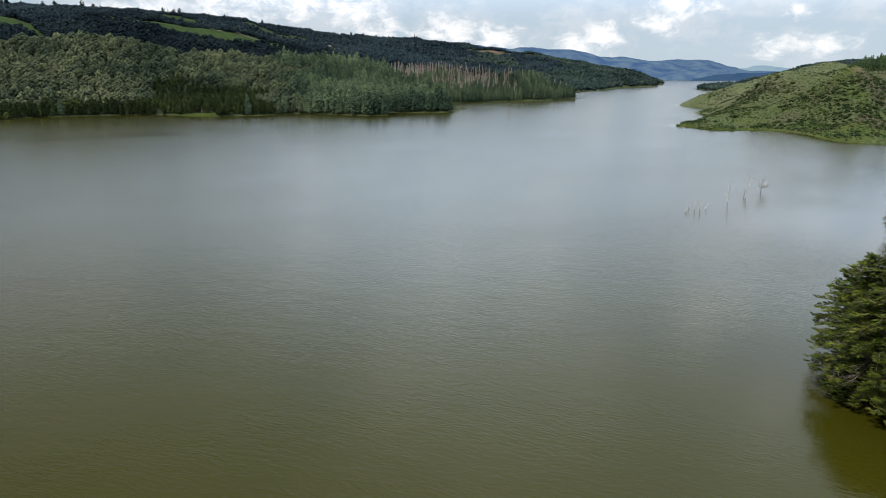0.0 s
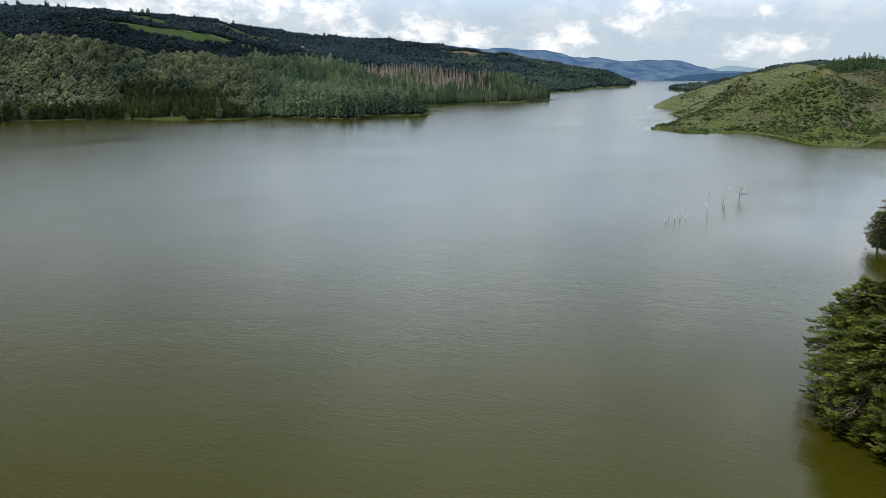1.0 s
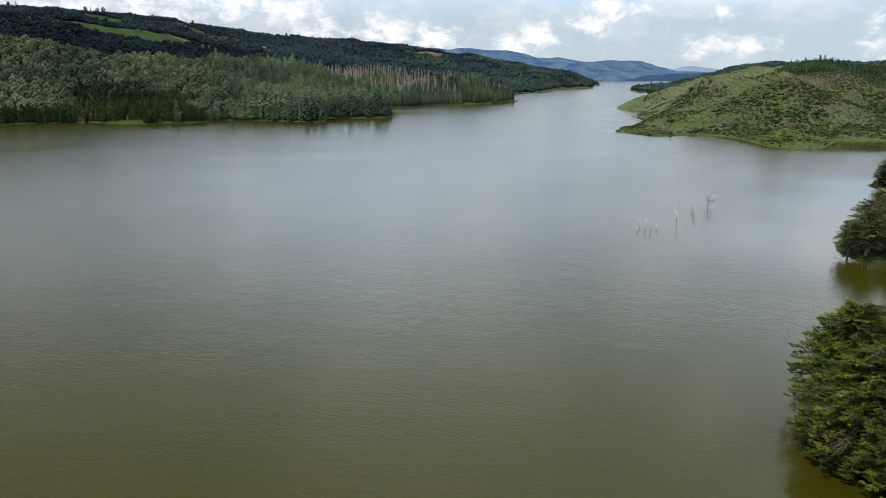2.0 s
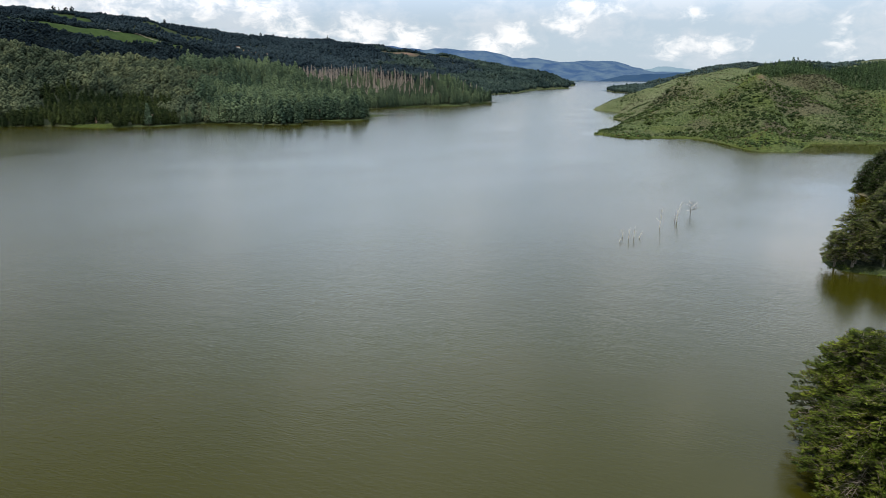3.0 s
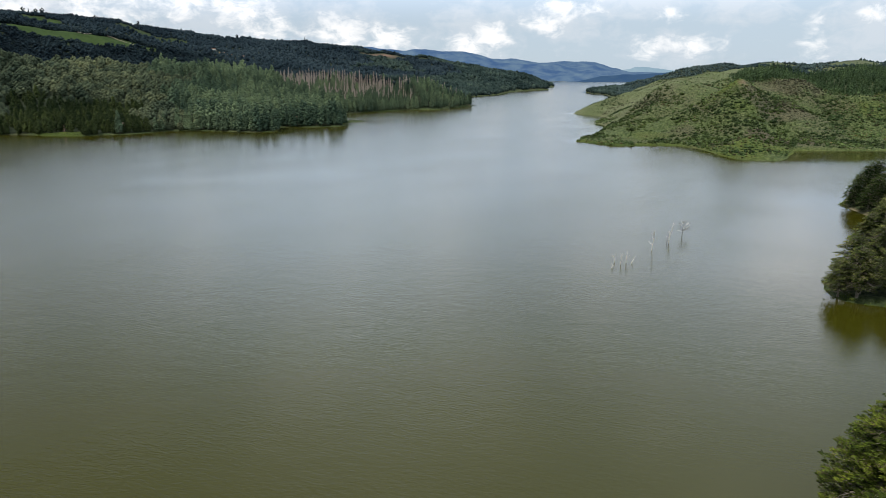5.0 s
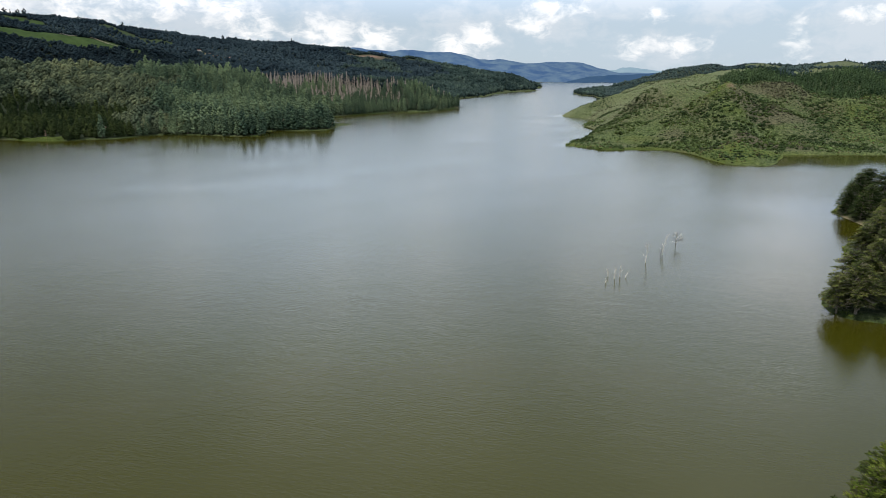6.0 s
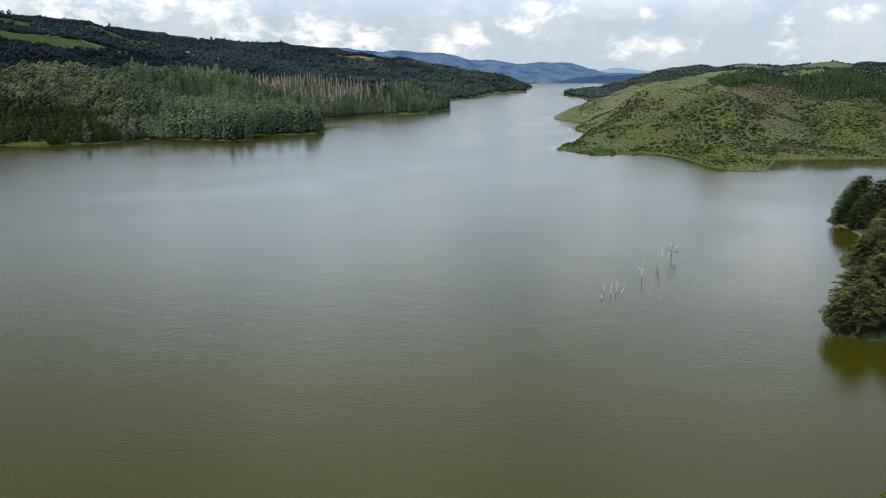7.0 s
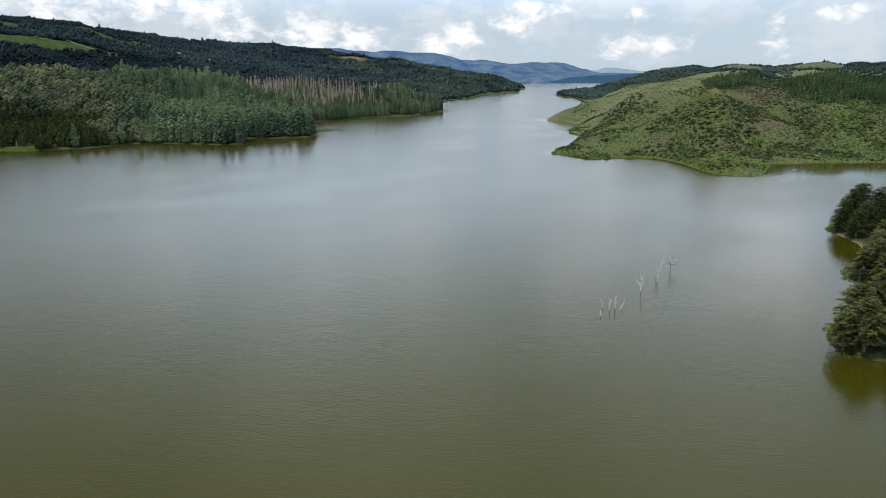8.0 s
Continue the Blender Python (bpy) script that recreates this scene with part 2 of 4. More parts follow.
SPRAYS = foliage("shore_cypress_sprays", (0.015, 0.020, 0.003), (0.055, 0.072, 0.011), (0.129, 0.169, 0.026), 0.2, (0.085, 0.072, 0.045))
THICKET = foliage("thicket_leaves", (0.021, 0.030, 0.011), (0.047, 0.067, 0.024), (0.085, 0.121, 0.043), 0.03)
# bluish haze of the distance, put into the leaf colour
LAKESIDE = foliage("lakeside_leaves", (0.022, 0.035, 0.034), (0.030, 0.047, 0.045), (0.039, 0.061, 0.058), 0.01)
GREY_SPRAYS = foliage("grey_cypress_sprays", (0.018, 0.025, 0.007), (0.062, 0.078, 0.02), (0.145, 0.162, 0.05), 0.2, (0.125, 0.11, 0.085))
DEEP_SPRAYS = foliage("deep_green_cypress_sprays", (0.014, 0.024, 0.008), (0.036, 0.055, 0.016), (0.078, 0.1, 0.03), 0.2)
REEDS = foliage("shore_grass", (0.06, 0.09, 0.015), (0.12, 0.17, 0.03), (0.2, 0.22, 0.07), 0.1)
TRUNK, DEADWOOD = bark("trunk_bark", (0.05, 0.04, 0.03), (0.17, 0.14, 0.11)), bark("dead_grey_trunks", (0.20, 0.16, 0.14), (0.40, 0.335, 0.295))
LIMBWOOD = bark("grey_limbs", (0.09, 0.075, 0.06), (0.30, 0.26, 0.21))
BLEACHED, WETWOOD = bark("bleached_wood", (0.42, 0.39, 0.35), (0.72, 0.69, 0.64)), bark("dark_wet_wood", (0.05, 0.042, 0.035), (0.13, 0.11, 0.09))
# blue emission paints the haze in front of the far hills
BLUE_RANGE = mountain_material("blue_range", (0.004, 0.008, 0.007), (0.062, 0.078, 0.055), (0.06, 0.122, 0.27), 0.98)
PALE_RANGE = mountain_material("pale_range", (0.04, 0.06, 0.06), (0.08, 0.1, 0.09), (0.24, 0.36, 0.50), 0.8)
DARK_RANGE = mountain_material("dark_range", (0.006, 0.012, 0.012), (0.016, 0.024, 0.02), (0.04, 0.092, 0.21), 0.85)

# ---------------------------------------------------------------- plan of the lake
WEST = [(-5000, 300), (-1500, 380), (-900, 470), (-600, 540), (-387, 590), (-365, 629), (-319, 653), (-267, 660), (-250, 648), (-236, 638), (-206, 629), (-198, 642), (-178, 640),
        (-146, 672), (-117, 664), (-71, 637), (-52, 637), (-53, 690), (4, 687), (10, 714), (11, 745), (30, 757), (12, 766), (-6, 800), (-8, 860),
        (12, 905), (52, 938), (95, 977), (138, 975), (175, 1018), (208, 1066), (212, 1092), (196, 1150), (215, 1300), (303, 1500), (372, 1585), (438, 1765),
        (521, 1926), (645, 2040), (655, 2110), (610, 2200), (800, 2450), (700, 2650), (1024, 3367), (1221, 3725), (1240, 3950), (5000, 4000), (5000, 5000), (-5000, 5000)]
EAST = [(90, -600), (60, 10), (56, 44), (53, 60), (51, 72), (55, 80), (68, 87), (90, 98), (118, 112), (130, 124), (128, 140), (116, 146), (109, 151),
        (108, 158), (116, 167), (138, 174), (151, 182), (148, 190), (147, 198), (156, 208), (172, 216), (181, 229), (186, 250), (200, 262), (235, 272),
        (300, 288), (420, 306), (520, 330), (560, 352), (500, 380), (420, 394), (357, 399), (313, 408), (286, 411), (262, 384), (245, 369), (227, 379),
        (227, 399)]
EAST += [(234, 433), (232, 459), (210, 464), (189, 464), (180, 487), (174, 502), (197, 536), (251, 630), (256, 675), (303, 750), (300, 790), (290, 834), (330, 872),
         (433, 1027), (533, 1270), (620, 1540), (606, 1590), (640, 1705), (655, 1760), (880, 1950), (1400, 2500), (1750, 3300), (5000, 3400), (5000, -600)]
SOUTH = [(-5000, -420), (5000, -420), (5000, -5000), (-5000, -5000)]
# crest lines: (x, y, height) along each, and the half width of the hill
RIDGES = (
    (190, ((-1200, 700, 60), (-700, 840, 52), (-566, 885, 58), (-532, 905, 72), (-486, 931, 80), (-450, 949, 74), (-360, 930, 50))),
    (165, ((-360, 1000, 50), (-328, 1050, 63), (-297, 1059, 60), (-221, 1026, 52), (-172, 1036, 51), (-85, 996, 38), (-34, 959, 27), (0, 860, 10))),
    (110, ((-74, 1077, 38), (-12, 1080, 43), (68, 1078, 41), (129, 1072, 32), (156, 1069, 19), (190, 1063, 6))),
    (240, ((-1100, 1250, 138), (-855, 1353, 144), (-792, 1390, 130), (-700, 1439, 150), (-613, 1478, 143), (-540, 1506, 139), (-475, 1528, 128), (-396, 1550, 106), (-312, 1569, 84))),
    (470, ((-2600, 1200, 244), (-1438, 1922, 236), (-1278, 2031, 228), (-976, 2192, 229), (-840, 2248, 219), (-710, 2293, 211), (-537, 2339, 184), (-353, 2374, 160),
           (-123, 2397, 146), (33, 2400, 131), (189, 2393, 103), (358, 2474, 67), (517, 2548, 34), (620, 2580, 14))),
    (62, ((407, 736, 42), (334, 662, 39), (335, 571, 37), (326, 545, 34))),
    (40, ((326, 545, 34), (305, 517, 22), (283, 460, 14), (252, 400, 7))),
    (58, ((340, 565, 34), (370, 572, 26), (402, 548, 25), (433, 522, 27), (520, 500, 30), (700, 480, 36))),
    (100, ((366, 621, 32), (406, 642, 45), (445, 664, 46), (490, 660, 38), (551, 695, 41), (604, 716, 45), (720, 700, 48), (1000, 600, 52))),
    (60, ((334, 662, 37), (270, 590, 20), (220, 540, 11), (182, 506, 3))),
    (55, ((407, 736, 42), (360, 790, 20), (305, 828, 5))),
    (150, ((407, 736, 40), (450, 860, 40), (475, 927, 44), (507, 909, 51), (539, 890, 49), (737, 1118, 53), (909, 1241, 50), (962, 1199, 53), (1300, 1100, 54))),
    (230, ((690, 1750, 8), (762, 1787, 13), (842, 1900, 20), (923, 1933, 30), (994, 1897, 49), (1061, 1860, 64), (1175, 1788, 73), (1235, 1746, 66), (1302, 1696, 67),
           (1353, 1654, 75), (1403, 1611, 68), (1570, 1443, 69), (2300, 900, 80))),
    (60, ((90, 40, 6), (150, 120, 8), (200, 200, 6), (300, 230, 14), (600, 220, 30))),
    (600, ((-2500, -1200, 120), (0, -1500, 90), (2500, -1200, 120))),
)
# meadow strips: from (x, y) with half breadth to (x, y) with half breadth, lushness
PASTURES = ((-900, 1340, 42, -815, 1325, 40, 1.0), (-800, 1330, 16, -752, 1292, 12, 1.0), (-800, 1385, 14, -730, 1392, 14, 0.7), (-690, 1428, 12, -632, 1448, 24, 0.9),
            (-606, 1442, 24, -530, 1452, 44, 1.0), (-530, 1452, 44, -440, 1478, 52, 1.0), (-440, 1478, 52, -345, 1525, 14, 1.0), (-838, 2150, 30, -765, 2115, 20, 1.0),
            (-670, 2285, 24, -560, 2318, 22, 0.9), (-600, 2205, 30, -545, 2165, 22, 0.45), (-530, 2150, 16, -435, 2150, 14, 0.5))
CLEARINGS = ((-335, 2088, 12, -265, 2058, 10, 0.3), (650, 1025, 14, 745, 1085, 22, 0.5), (790, 1065, 16, 930, 1170, 30, 0.5), (1140, 1700, 50, 1180, 1730, 50, 0.35), (1270, 1590, 60, 1320, 1600, 50, 0.35))
# course of the farm track along the pasture
TRACK = ((-496, 1490), (-477, 1505), (-464, 1542), (-434, 1525), (-415, 1509), (-395, 1508), (-373, 1487))
# rounded humps on the eastern hill: x, y, height, radius
HUMPS = ((325, 543, 5.5, 13), (303, 504, 5.5, 17), (389, 581, 5.0, 32), (262, 414, 5.0, 26), (286, 455, 3.0, 20), (440, 545, 4.0, 26), (292, 640, 3.0, 30), (355, 470, 3.5, 24), (420, 470, 4.0, 24))
# gullies: half width, depth, course
GULLIES = ((11, 6.5, ((352, 540), (326, 494), (304, 452), (284, 432))), (12, 5.0, ((300, 540), (276, 492), (256, 456), (240, 432))), (10, 4.5, ((412, 552), (384, 496), (352, 436))),
           (10, 4.5, ((470, 580), (440, 516), (402, 446))), (10, 4.0, ((312, 604), (266, 562), (222, 522))), (12, 4.5, ((336, 694), (292, 680), (262, 662))), (9, 4.0, ((350, 590), (330, 575), (296, 566), (256, 520))))
# brown heath and lush fresh grass on the eastern hill: x, y, radius, strength
HEATH = ((340, 512, 26, 0.8), (292, 450, 15, 1.0), (304, 440, 18, 1.0), (318, 745, 38, 0.7), (392, 578, 26, 0.8), (250, 432, 10, 0.8), (290, 634, 26, 0.6), (255, 500, 16, 0.4), (460, 560, 24, 0.4), (440, 900, 50, 0.4))
LUSH = ((258, 408, 30, 1.0), (240, 395, 20, 1.0), (321, 548, 9, 1.0), (342, 562, 10, 0.9), (352, 610, 10, 0.8), (306, 503, 9, 0.6), (420, 500, 14, 0.7), (470, 470, 22, 0.6), (230, 500, 18, 0.5), (400, 420, 16, 0.5))


def lattice(x, y, seed):
    """Smooth value noise on a unit lattice, -1 to 1."""
    ix, iy = np.floor(x).astype(np.int64), np.floor(y).astype(np.int64)
    fx, fy = x - ix, y - iy
    fx, fy = fx * fx * (3 - 2 * fx), fy * fy * (3 - 2 * fy)

    def corner(a, b):
        h = (a * 374761393 + b * 668265263 + seed * 974634777) & 0x7FFFFFFF
        h = ((h ^ (h >> 13)) * 1274126177) & 0x7FFFFFFF
        return ((h ^ (h >> 16)) & 0xFFFF) / 32767.5 - 1
    top = corner(ix, iy) * (1 - fx) + corner(ix + 1, iy) * fx
    low = corner(ix, iy + 1) * (1 - fx) + corner(ix + 1, iy + 1) * fx
    return top * (1 - fy) + low * fy


def rough_noise(x, y, size, octaves, seed):
    return sum(lattice(x / size * 2 ** k, y / size * 2 ** k, seed + k) * 0.5 ** k for k in range(octaves))


def shore_distance(x, y):
    """Metres from the waterline: positive on land."""
    best = np.full(x.shape, -1e9)
    for outline in (WEST, EAST, SOUTH):
        inside, near = np.zeros(x.shape, bool), np.full(x.shape, 1e9)
        for (ax, ay), (bx, by) in zip(outline, outline[1:] + outline[:1]):
            ex, ey = bx - ax, by - ay
            s = np.clip(((x - ax) * ex + (y - ay) * ey) / (ex * ex + ey * ey), 0, 1)
            near = np.minimum(near, np.hypot(x - ax - s * ex, y - ay - s * ey))
            if ay != by:
                inside ^= ((ay > y) != (by > y)) & (x < ex * (y - ay) / ey + ax)
        best = np.maximum(best, np.where(inside, near, -near))
    return best


def gully(x, y):
    """Depth that the gullies cut into the eastern hill."""
    cut = np.zeros(x.shape)
    for width, depth, course in GULLIES:
        near = np.full(x.shape, 1e9)
        for (ax, ay), (bx, by) in zip(course, course[1:]):
            ex, ey = bx - ax, by - ay
            k = np.clip(((x - ax) * ex + (y - ay) * ey) / (ex * ex + ey * ey), 0, 1)
            near = np.minimum(near, np.hypot(x - ax - k * ex, y - ay - k * ey))
        cut = np.maximum(cut, depth * np.exp(-(near / width) ** 2))
    return cut


def spots_of(spots, x, y):
    """Strength of soft-rimmed ground patches."""
    value = np.zeros(np.shape(x))
    ragged = 0.35 * rough_noise(x, y, 16, 3, 47)
    for cx, cy, radius, strong in spots:
        value = np.maximum(value, strong * np.clip((1.15 - np.hypot(x - cx, y - cy) / radius + ragged) / 0.4, 0, 1))
    return value


def terrain(x, y):
    """Height of the ground, and the distance from the waterline."""
    x, y = np.asarray(x, float), np.asarray(y, float)
    shore = shore_distance(x, y)
    r = np.hypot(x, y)
    shore = shore + rough_noise(x, y, 26, 3, 3) * np.clip(r / 260, 0.3, 2.2)
    total = np.zeros(x.shape)
    for width, crest in RIDGES:
        hill = np.zeros(x.shape)
        for (ax, ay, az), (bx, by, bz) in zip(crest, crest[1:]):
            ex, ey = bx - ax, by - ay
            s = np.clip(((x - ax) * ex + (y - ay) * ey) / (ex * ex + ey * ey), 0, 1)
            d = np.hypot(x - ax - s * ex, y - ay - s * ey) / width
            hill = np.maximum(hill, (az + s * (bz - az)) * np.exp(-d ** 1.7))
        total += hill ** 5
    total = total ** 0.2
    total += np.clip(total / 40, 0, 1) * 3.0 * rough_noise(x, y, 110, 4, 11)
    total += np.where(x > 150, 1.0, 0.9) * np.clip(total / 20, 0, 1) * 5.8 * rough_noise(x, y, 58, 3, 17)
    for hx, hy, tall, wide in HUMPS:
        total += tall * np.exp(-((x - hx) ** 2 + (y - hy) ** 2) / wide ** 2)
    total = total - gully(x, y)
    rise = 1 - np.exp(-np.maximum(shore, 0) / np.where(x > 100, 34.0, 75.0) * np.clip(r / 400, 0.25, 1))
    total = total - np.where(x > 150, 22.0, 0) * rise * (1 - rise) * (1 - np.abs(rough_noise(x, y, 62, 2, 29))) ** 2
    land = np.minimum(np.maximum(shore, 0) * 0.35, 1.0) + np.maximum(total, 0) * rise + 0.5 * rough_noise(x, y, 14, 2, 23) * rise
    return np.where(shore > 0, land, np.maximum(shore * 0.3, -7)), shore


def mesh_object(name, verts, faces, mat, parent=None, label="", smooth=False, values=()):
    """One mesh from arrays; values: per-vertex attributes."""
    data = bpy.data.meshes.new(name)
    verts = np.asarray(verts, np.float32)
    if isinstance(faces, np.ndarray):
        size = faces.shape[1]
        data.vertices.add(len(verts))
        data.vertices.foreach_set("co", verts.ravel())
        data.loops.add(faces.size)
        data.loops.foreach_set("vertex_index", faces.astype(np.int32).ravel())
        data.polygons.add(len(faces))
        data.polygons.foreach_set("loop_start", np.arange(0, faces.size, size, dtype=np.int32))
        data.update(calc_edges=True)
    else:
        data.from_pydata([tuple(v) for v in verts], [], faces)
    for key, array in values:
        data.attributes.new(key, "FLOAT", "POINT").data.foreach_set("value", np.asarray(array, np.float32))
    data.polygons.foreach_set("use_smooth", np.full(len(data.polygons), smooth))
    data.materials.append(mat)
    ob = new(name, data)
    ob.parent = parent
    if label:
        tagged(ob, label)
    return ob


def part(name, bm, mat, parent, label=""):
    """A bmesh as one mesh object under a thing."""
    data = bpy.data.meshes.new(name)
    bm.to_mesh(data)
    bm.free()
    data.materials.append(mat)
    ob = new(name, data)
    ob.parent = parent
    if label:
        tagged(ob, label)
    return ob


# ---------------------------------------------------------------- ground and water
def in_pasture(x, y, strips=PASTURES + CLEARINGS):
    value = np.zeros(np.shape(x))
    ragged = rough_noise(x, y, 60, 3, 41)
    for ax, ay, ra, bx, by, rb, lush in strips:
        ex, ey = bx - ax, by - ay
        k = np.clip(((x - ax) * ex + (y - ay) * ey) / (ex * ex + ey * ey), 0, 1)
        d = np.hypot(x - ax - k * ex, y - ay - k * ey) / (ra + k * (rb - ra)) + 0.12 * ragged
        value = np.maximum(value, lush * np.clip((1.06 - d) / 0.1, 0, 1))
    return value


def in_plantation(x, y):
    """The hilltop planted with young pines."""
    return ((y > 612 - 0.12 * (x - 366) + 9 * rough_noise(x, y, 40, 2, 71) - 0.1 * np.clip(x - 480, 0, 200)) & (y < 750 + 0.1 * (x - 400)) & (x > 368 + 0.63 * (y - 621) + 5 * rough_noise(x, y, 30, 2, 73)))


def build_ground():
    """One sheet out to the horizon, on a fan of rings, finer round the lake's northern reach."""
    angles = np.radians(np.concatenate([np.arange(-40, 52, 0.25), np.arange(52, 320, 4)]))
    rings = np.concatenate([np.geomspace(12, 300, 120), np.geomspace(303, 1250, 170), np.geomspace(1262, 4950, 80)])
    a, r = np.meshgrid(angles, rings)
    x, y = r * np.sin(a), r * np.cos(a)
    z, shore = terrain(x, y)
    rows, cols = x.shape
    i = np.arange(rows * cols).reshape(rows, cols)
    j = np.roll(i, -1, axis=1)
    faces = np.stack([i[:-1], j[:-1], j[1:], i[1:]], -1).reshape(-1, 4)[:, ::-1]
    x, y, z, shore = (v.ravel() for v in (x, y, z, shore))
    scrubland = (x > 150) & (y > 330) & (y < 1330)
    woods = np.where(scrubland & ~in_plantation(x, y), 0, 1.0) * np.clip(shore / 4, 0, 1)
    meadow = np.clip(rough_noise(x, y, 45, 2, 91) * 4 - 1.0, 0, 1)
    pasture = np.maximum(in_pasture(x, y, PASTURES), np.where((x < 230) & (shore < np.where(y > 400, 2.5, 2.0)), 0.8 * np.where(y > 400, meadow, np.clip(meadow + 0.2, 0, 1)), 0))
    pasture = np.maximum(pasture, np.where((x > -255) & (x < -212) & (y < 650) & (y > 600), 0.3, 0))
    soil = np.clip(1.6 - np.hypot((x - 150) / 52, (y - 2262 + 0.35 * (x - 150)) / 20), 0, 1) + np.clip(1.2 - np.hypot((x - 324) / 3.2, (y - 537) / 2.2), 0, 1)
    lush = np.where(scrubland, np.maximum(spots_of(LUSH, x, y), np.clip(1.2 - shore / 9, 0, 1) * np.clip(0.5 + rough_noise(x, y, 40, 2, 93), 0, 1) * np.clip((640 - y) / 100, 0, 1)), 0)
    lush = np.maximum(lush, np.where((x > -255) & (x < -212) & (y < 650) & (y > 600), 0.9, 0))
    pale = np.maximum(np.where(scrubland, 0.75 * np.clip((y - 560) / 140, 0, 1) * np.clip(0.75 + rough_noise(x, y, 70, 3, 95), 0, 1), 0), 1.6 * in_pasture(x, y, CLEARINGS))
    heath = np.where(scrubland, spots_of(HEATH, x, y), 0)
    beach = np.where((x > 175) & (x < 240) & (y > 220) & (y < 290), np.clip(1.1 - shore / 0.9, 0, 1), 0)
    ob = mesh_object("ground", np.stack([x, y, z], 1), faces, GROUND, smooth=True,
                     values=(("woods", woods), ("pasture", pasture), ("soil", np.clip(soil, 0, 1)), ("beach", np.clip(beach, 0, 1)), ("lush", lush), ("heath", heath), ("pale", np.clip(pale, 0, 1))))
    tagged(ob, "hilly green land round the lake with scrub, pasture and woods", "ground", kind="structure")


def build_water():
    """The lake's surface; "calm" marks the sheltered water close under the banks."""
    angles = np.radians(np.concatenate([np.arange(-40, 52, 0.5), np.arange(52, 320, 4)]))
    rings = np.concatenate([[0.01], np.geomspace(12, 300, 110), np.geomspace(305, 1250, 120), np.geomspace(1290, 4950, 30)])
    a, r = np.meshgrid(angles, rings)
    x, y = r * np.sin(a) + 6, r * np.cos(a) - 25
    shelter = -shore_distance(x, y) / np.interp(r, [0, 330, 430, 700], [0.1, 0.1, 1.0, 1.3])
    calm = np.clip((13 + 6 * rough_noise(x, y, 60, 3, 33) - shelter) / 14, 0, 1)
    calm = np.maximum(calm, np.clip(1.5 * np.exp(-((x - 300) / 62) ** 2 - ((y - 384) / 32) ** 2) + 1.3 * np.exp(-((x - 410) / 110) ** 2 - ((y - 372) / 34) ** 2) + 0.25 * rough_noise(x, y, 40, 2, 35), 0, 1)) * np.clip((r - 345) / 50, 0, 1)
    calm = np.maximum(calm, 0.42 * np.clip((-10 - x) / 190, 0, 1) * np.clip((y - 250) / 150, 0, 1) * np.exp(np.minimum(shore_distance(x, y), 0) / 55))
    calm = np.maximum(calm, np.where(x > 20, 0.72 * np.clip((36 + shore_distance(x, y)) / 24, 0, 1), 0) * np.clip((400 - r) / 60, 0, 1))
    rows, cols = x.shape
    i = np.arange(rows * cols).reshape(rows, cols)
    j = np.roll(i, -1, axis=1)
    faces = np.stack([i[:-1], j[:-1], j[1:], i[1:]], -1).reshape(-1, 4)[:, ::-1]
    ob = mesh_object("water", np.stack([x.ravel(), y.ravel(), np.zeros(x.size)], 1), faces, WATER, smooth=True, values=(("calm", calm.ravel()),))
    tagged(ob, "wide murky olive-green lake with fine wind ripples", "water", kind="structure")


def build_range(name, label, crest, depth, mat, seed):
    """A mountain range as relief: crest points (x, y, height), falling away to both sides."""
    crest = np.array(crest, float)
    s = np.linspace(0, len(crest) - 1, len(crest) * 22)
    line = np.stack([np.interp(s, np.arange(len(crest)), crest[:, k]) for k in range(3)], 1)
    out = line[:, :2] / np.linalg.norm(line[:, :2], axis=1)[:, None]
    line[:, 2] += np.clip(line[:, 2] / 60, 0, 1) * 10 * rough_noise(line[:, 0], line[:, 1], 150, 3, seed + 3)
    across = np.concatenate([np.linspace(-1, 0, 30), np.linspace(0.06, 0.35, 6)])
    u = across[None, :, None]
    flat = line[:, None, :2] + out[:, None] * u * depth
    fall = np.where(across < 0, (1 + across) ** 0.8, 1 - across * 1.2)[None]
    spurs = 1 + 0.8 * rough_noise(flat[..., 0], flat[..., 1], 330, 4, seed) * (np.abs(across) ** 0.7)[None]
    z = line[:, None, 2] * fall * spurs + 3 * rough_noise(flat[..., 0], flat[..., 1], 60, 2, seed + 9) 
    rows, cols = z.shape
    i = np.arange(rows * cols).reshape(rows, cols)
    faces = np.stack([i[:-1, :-1], i[1:, :-1], i[1:, 1:], i[:-1, 1:]], -1).reshape(-1, 4)
    ob = mesh_object(name, np.concatenate([flat, z[..., None]], -1).reshape(-1, 3), faces, mat, smooth=True)
    tagged(ob, label, "mountain range", kind="structure")


build_ground()
build_water()
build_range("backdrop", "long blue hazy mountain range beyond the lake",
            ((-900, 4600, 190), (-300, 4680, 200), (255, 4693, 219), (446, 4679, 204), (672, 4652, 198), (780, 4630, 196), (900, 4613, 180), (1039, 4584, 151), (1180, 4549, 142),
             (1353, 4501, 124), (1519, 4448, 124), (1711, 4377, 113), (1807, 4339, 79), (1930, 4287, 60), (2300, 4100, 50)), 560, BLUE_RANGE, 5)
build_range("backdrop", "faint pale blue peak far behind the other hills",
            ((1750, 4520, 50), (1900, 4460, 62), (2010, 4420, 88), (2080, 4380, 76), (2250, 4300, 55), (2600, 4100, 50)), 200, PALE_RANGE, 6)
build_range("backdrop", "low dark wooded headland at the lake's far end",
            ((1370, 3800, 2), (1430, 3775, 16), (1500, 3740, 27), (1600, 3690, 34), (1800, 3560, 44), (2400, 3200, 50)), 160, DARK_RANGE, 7)


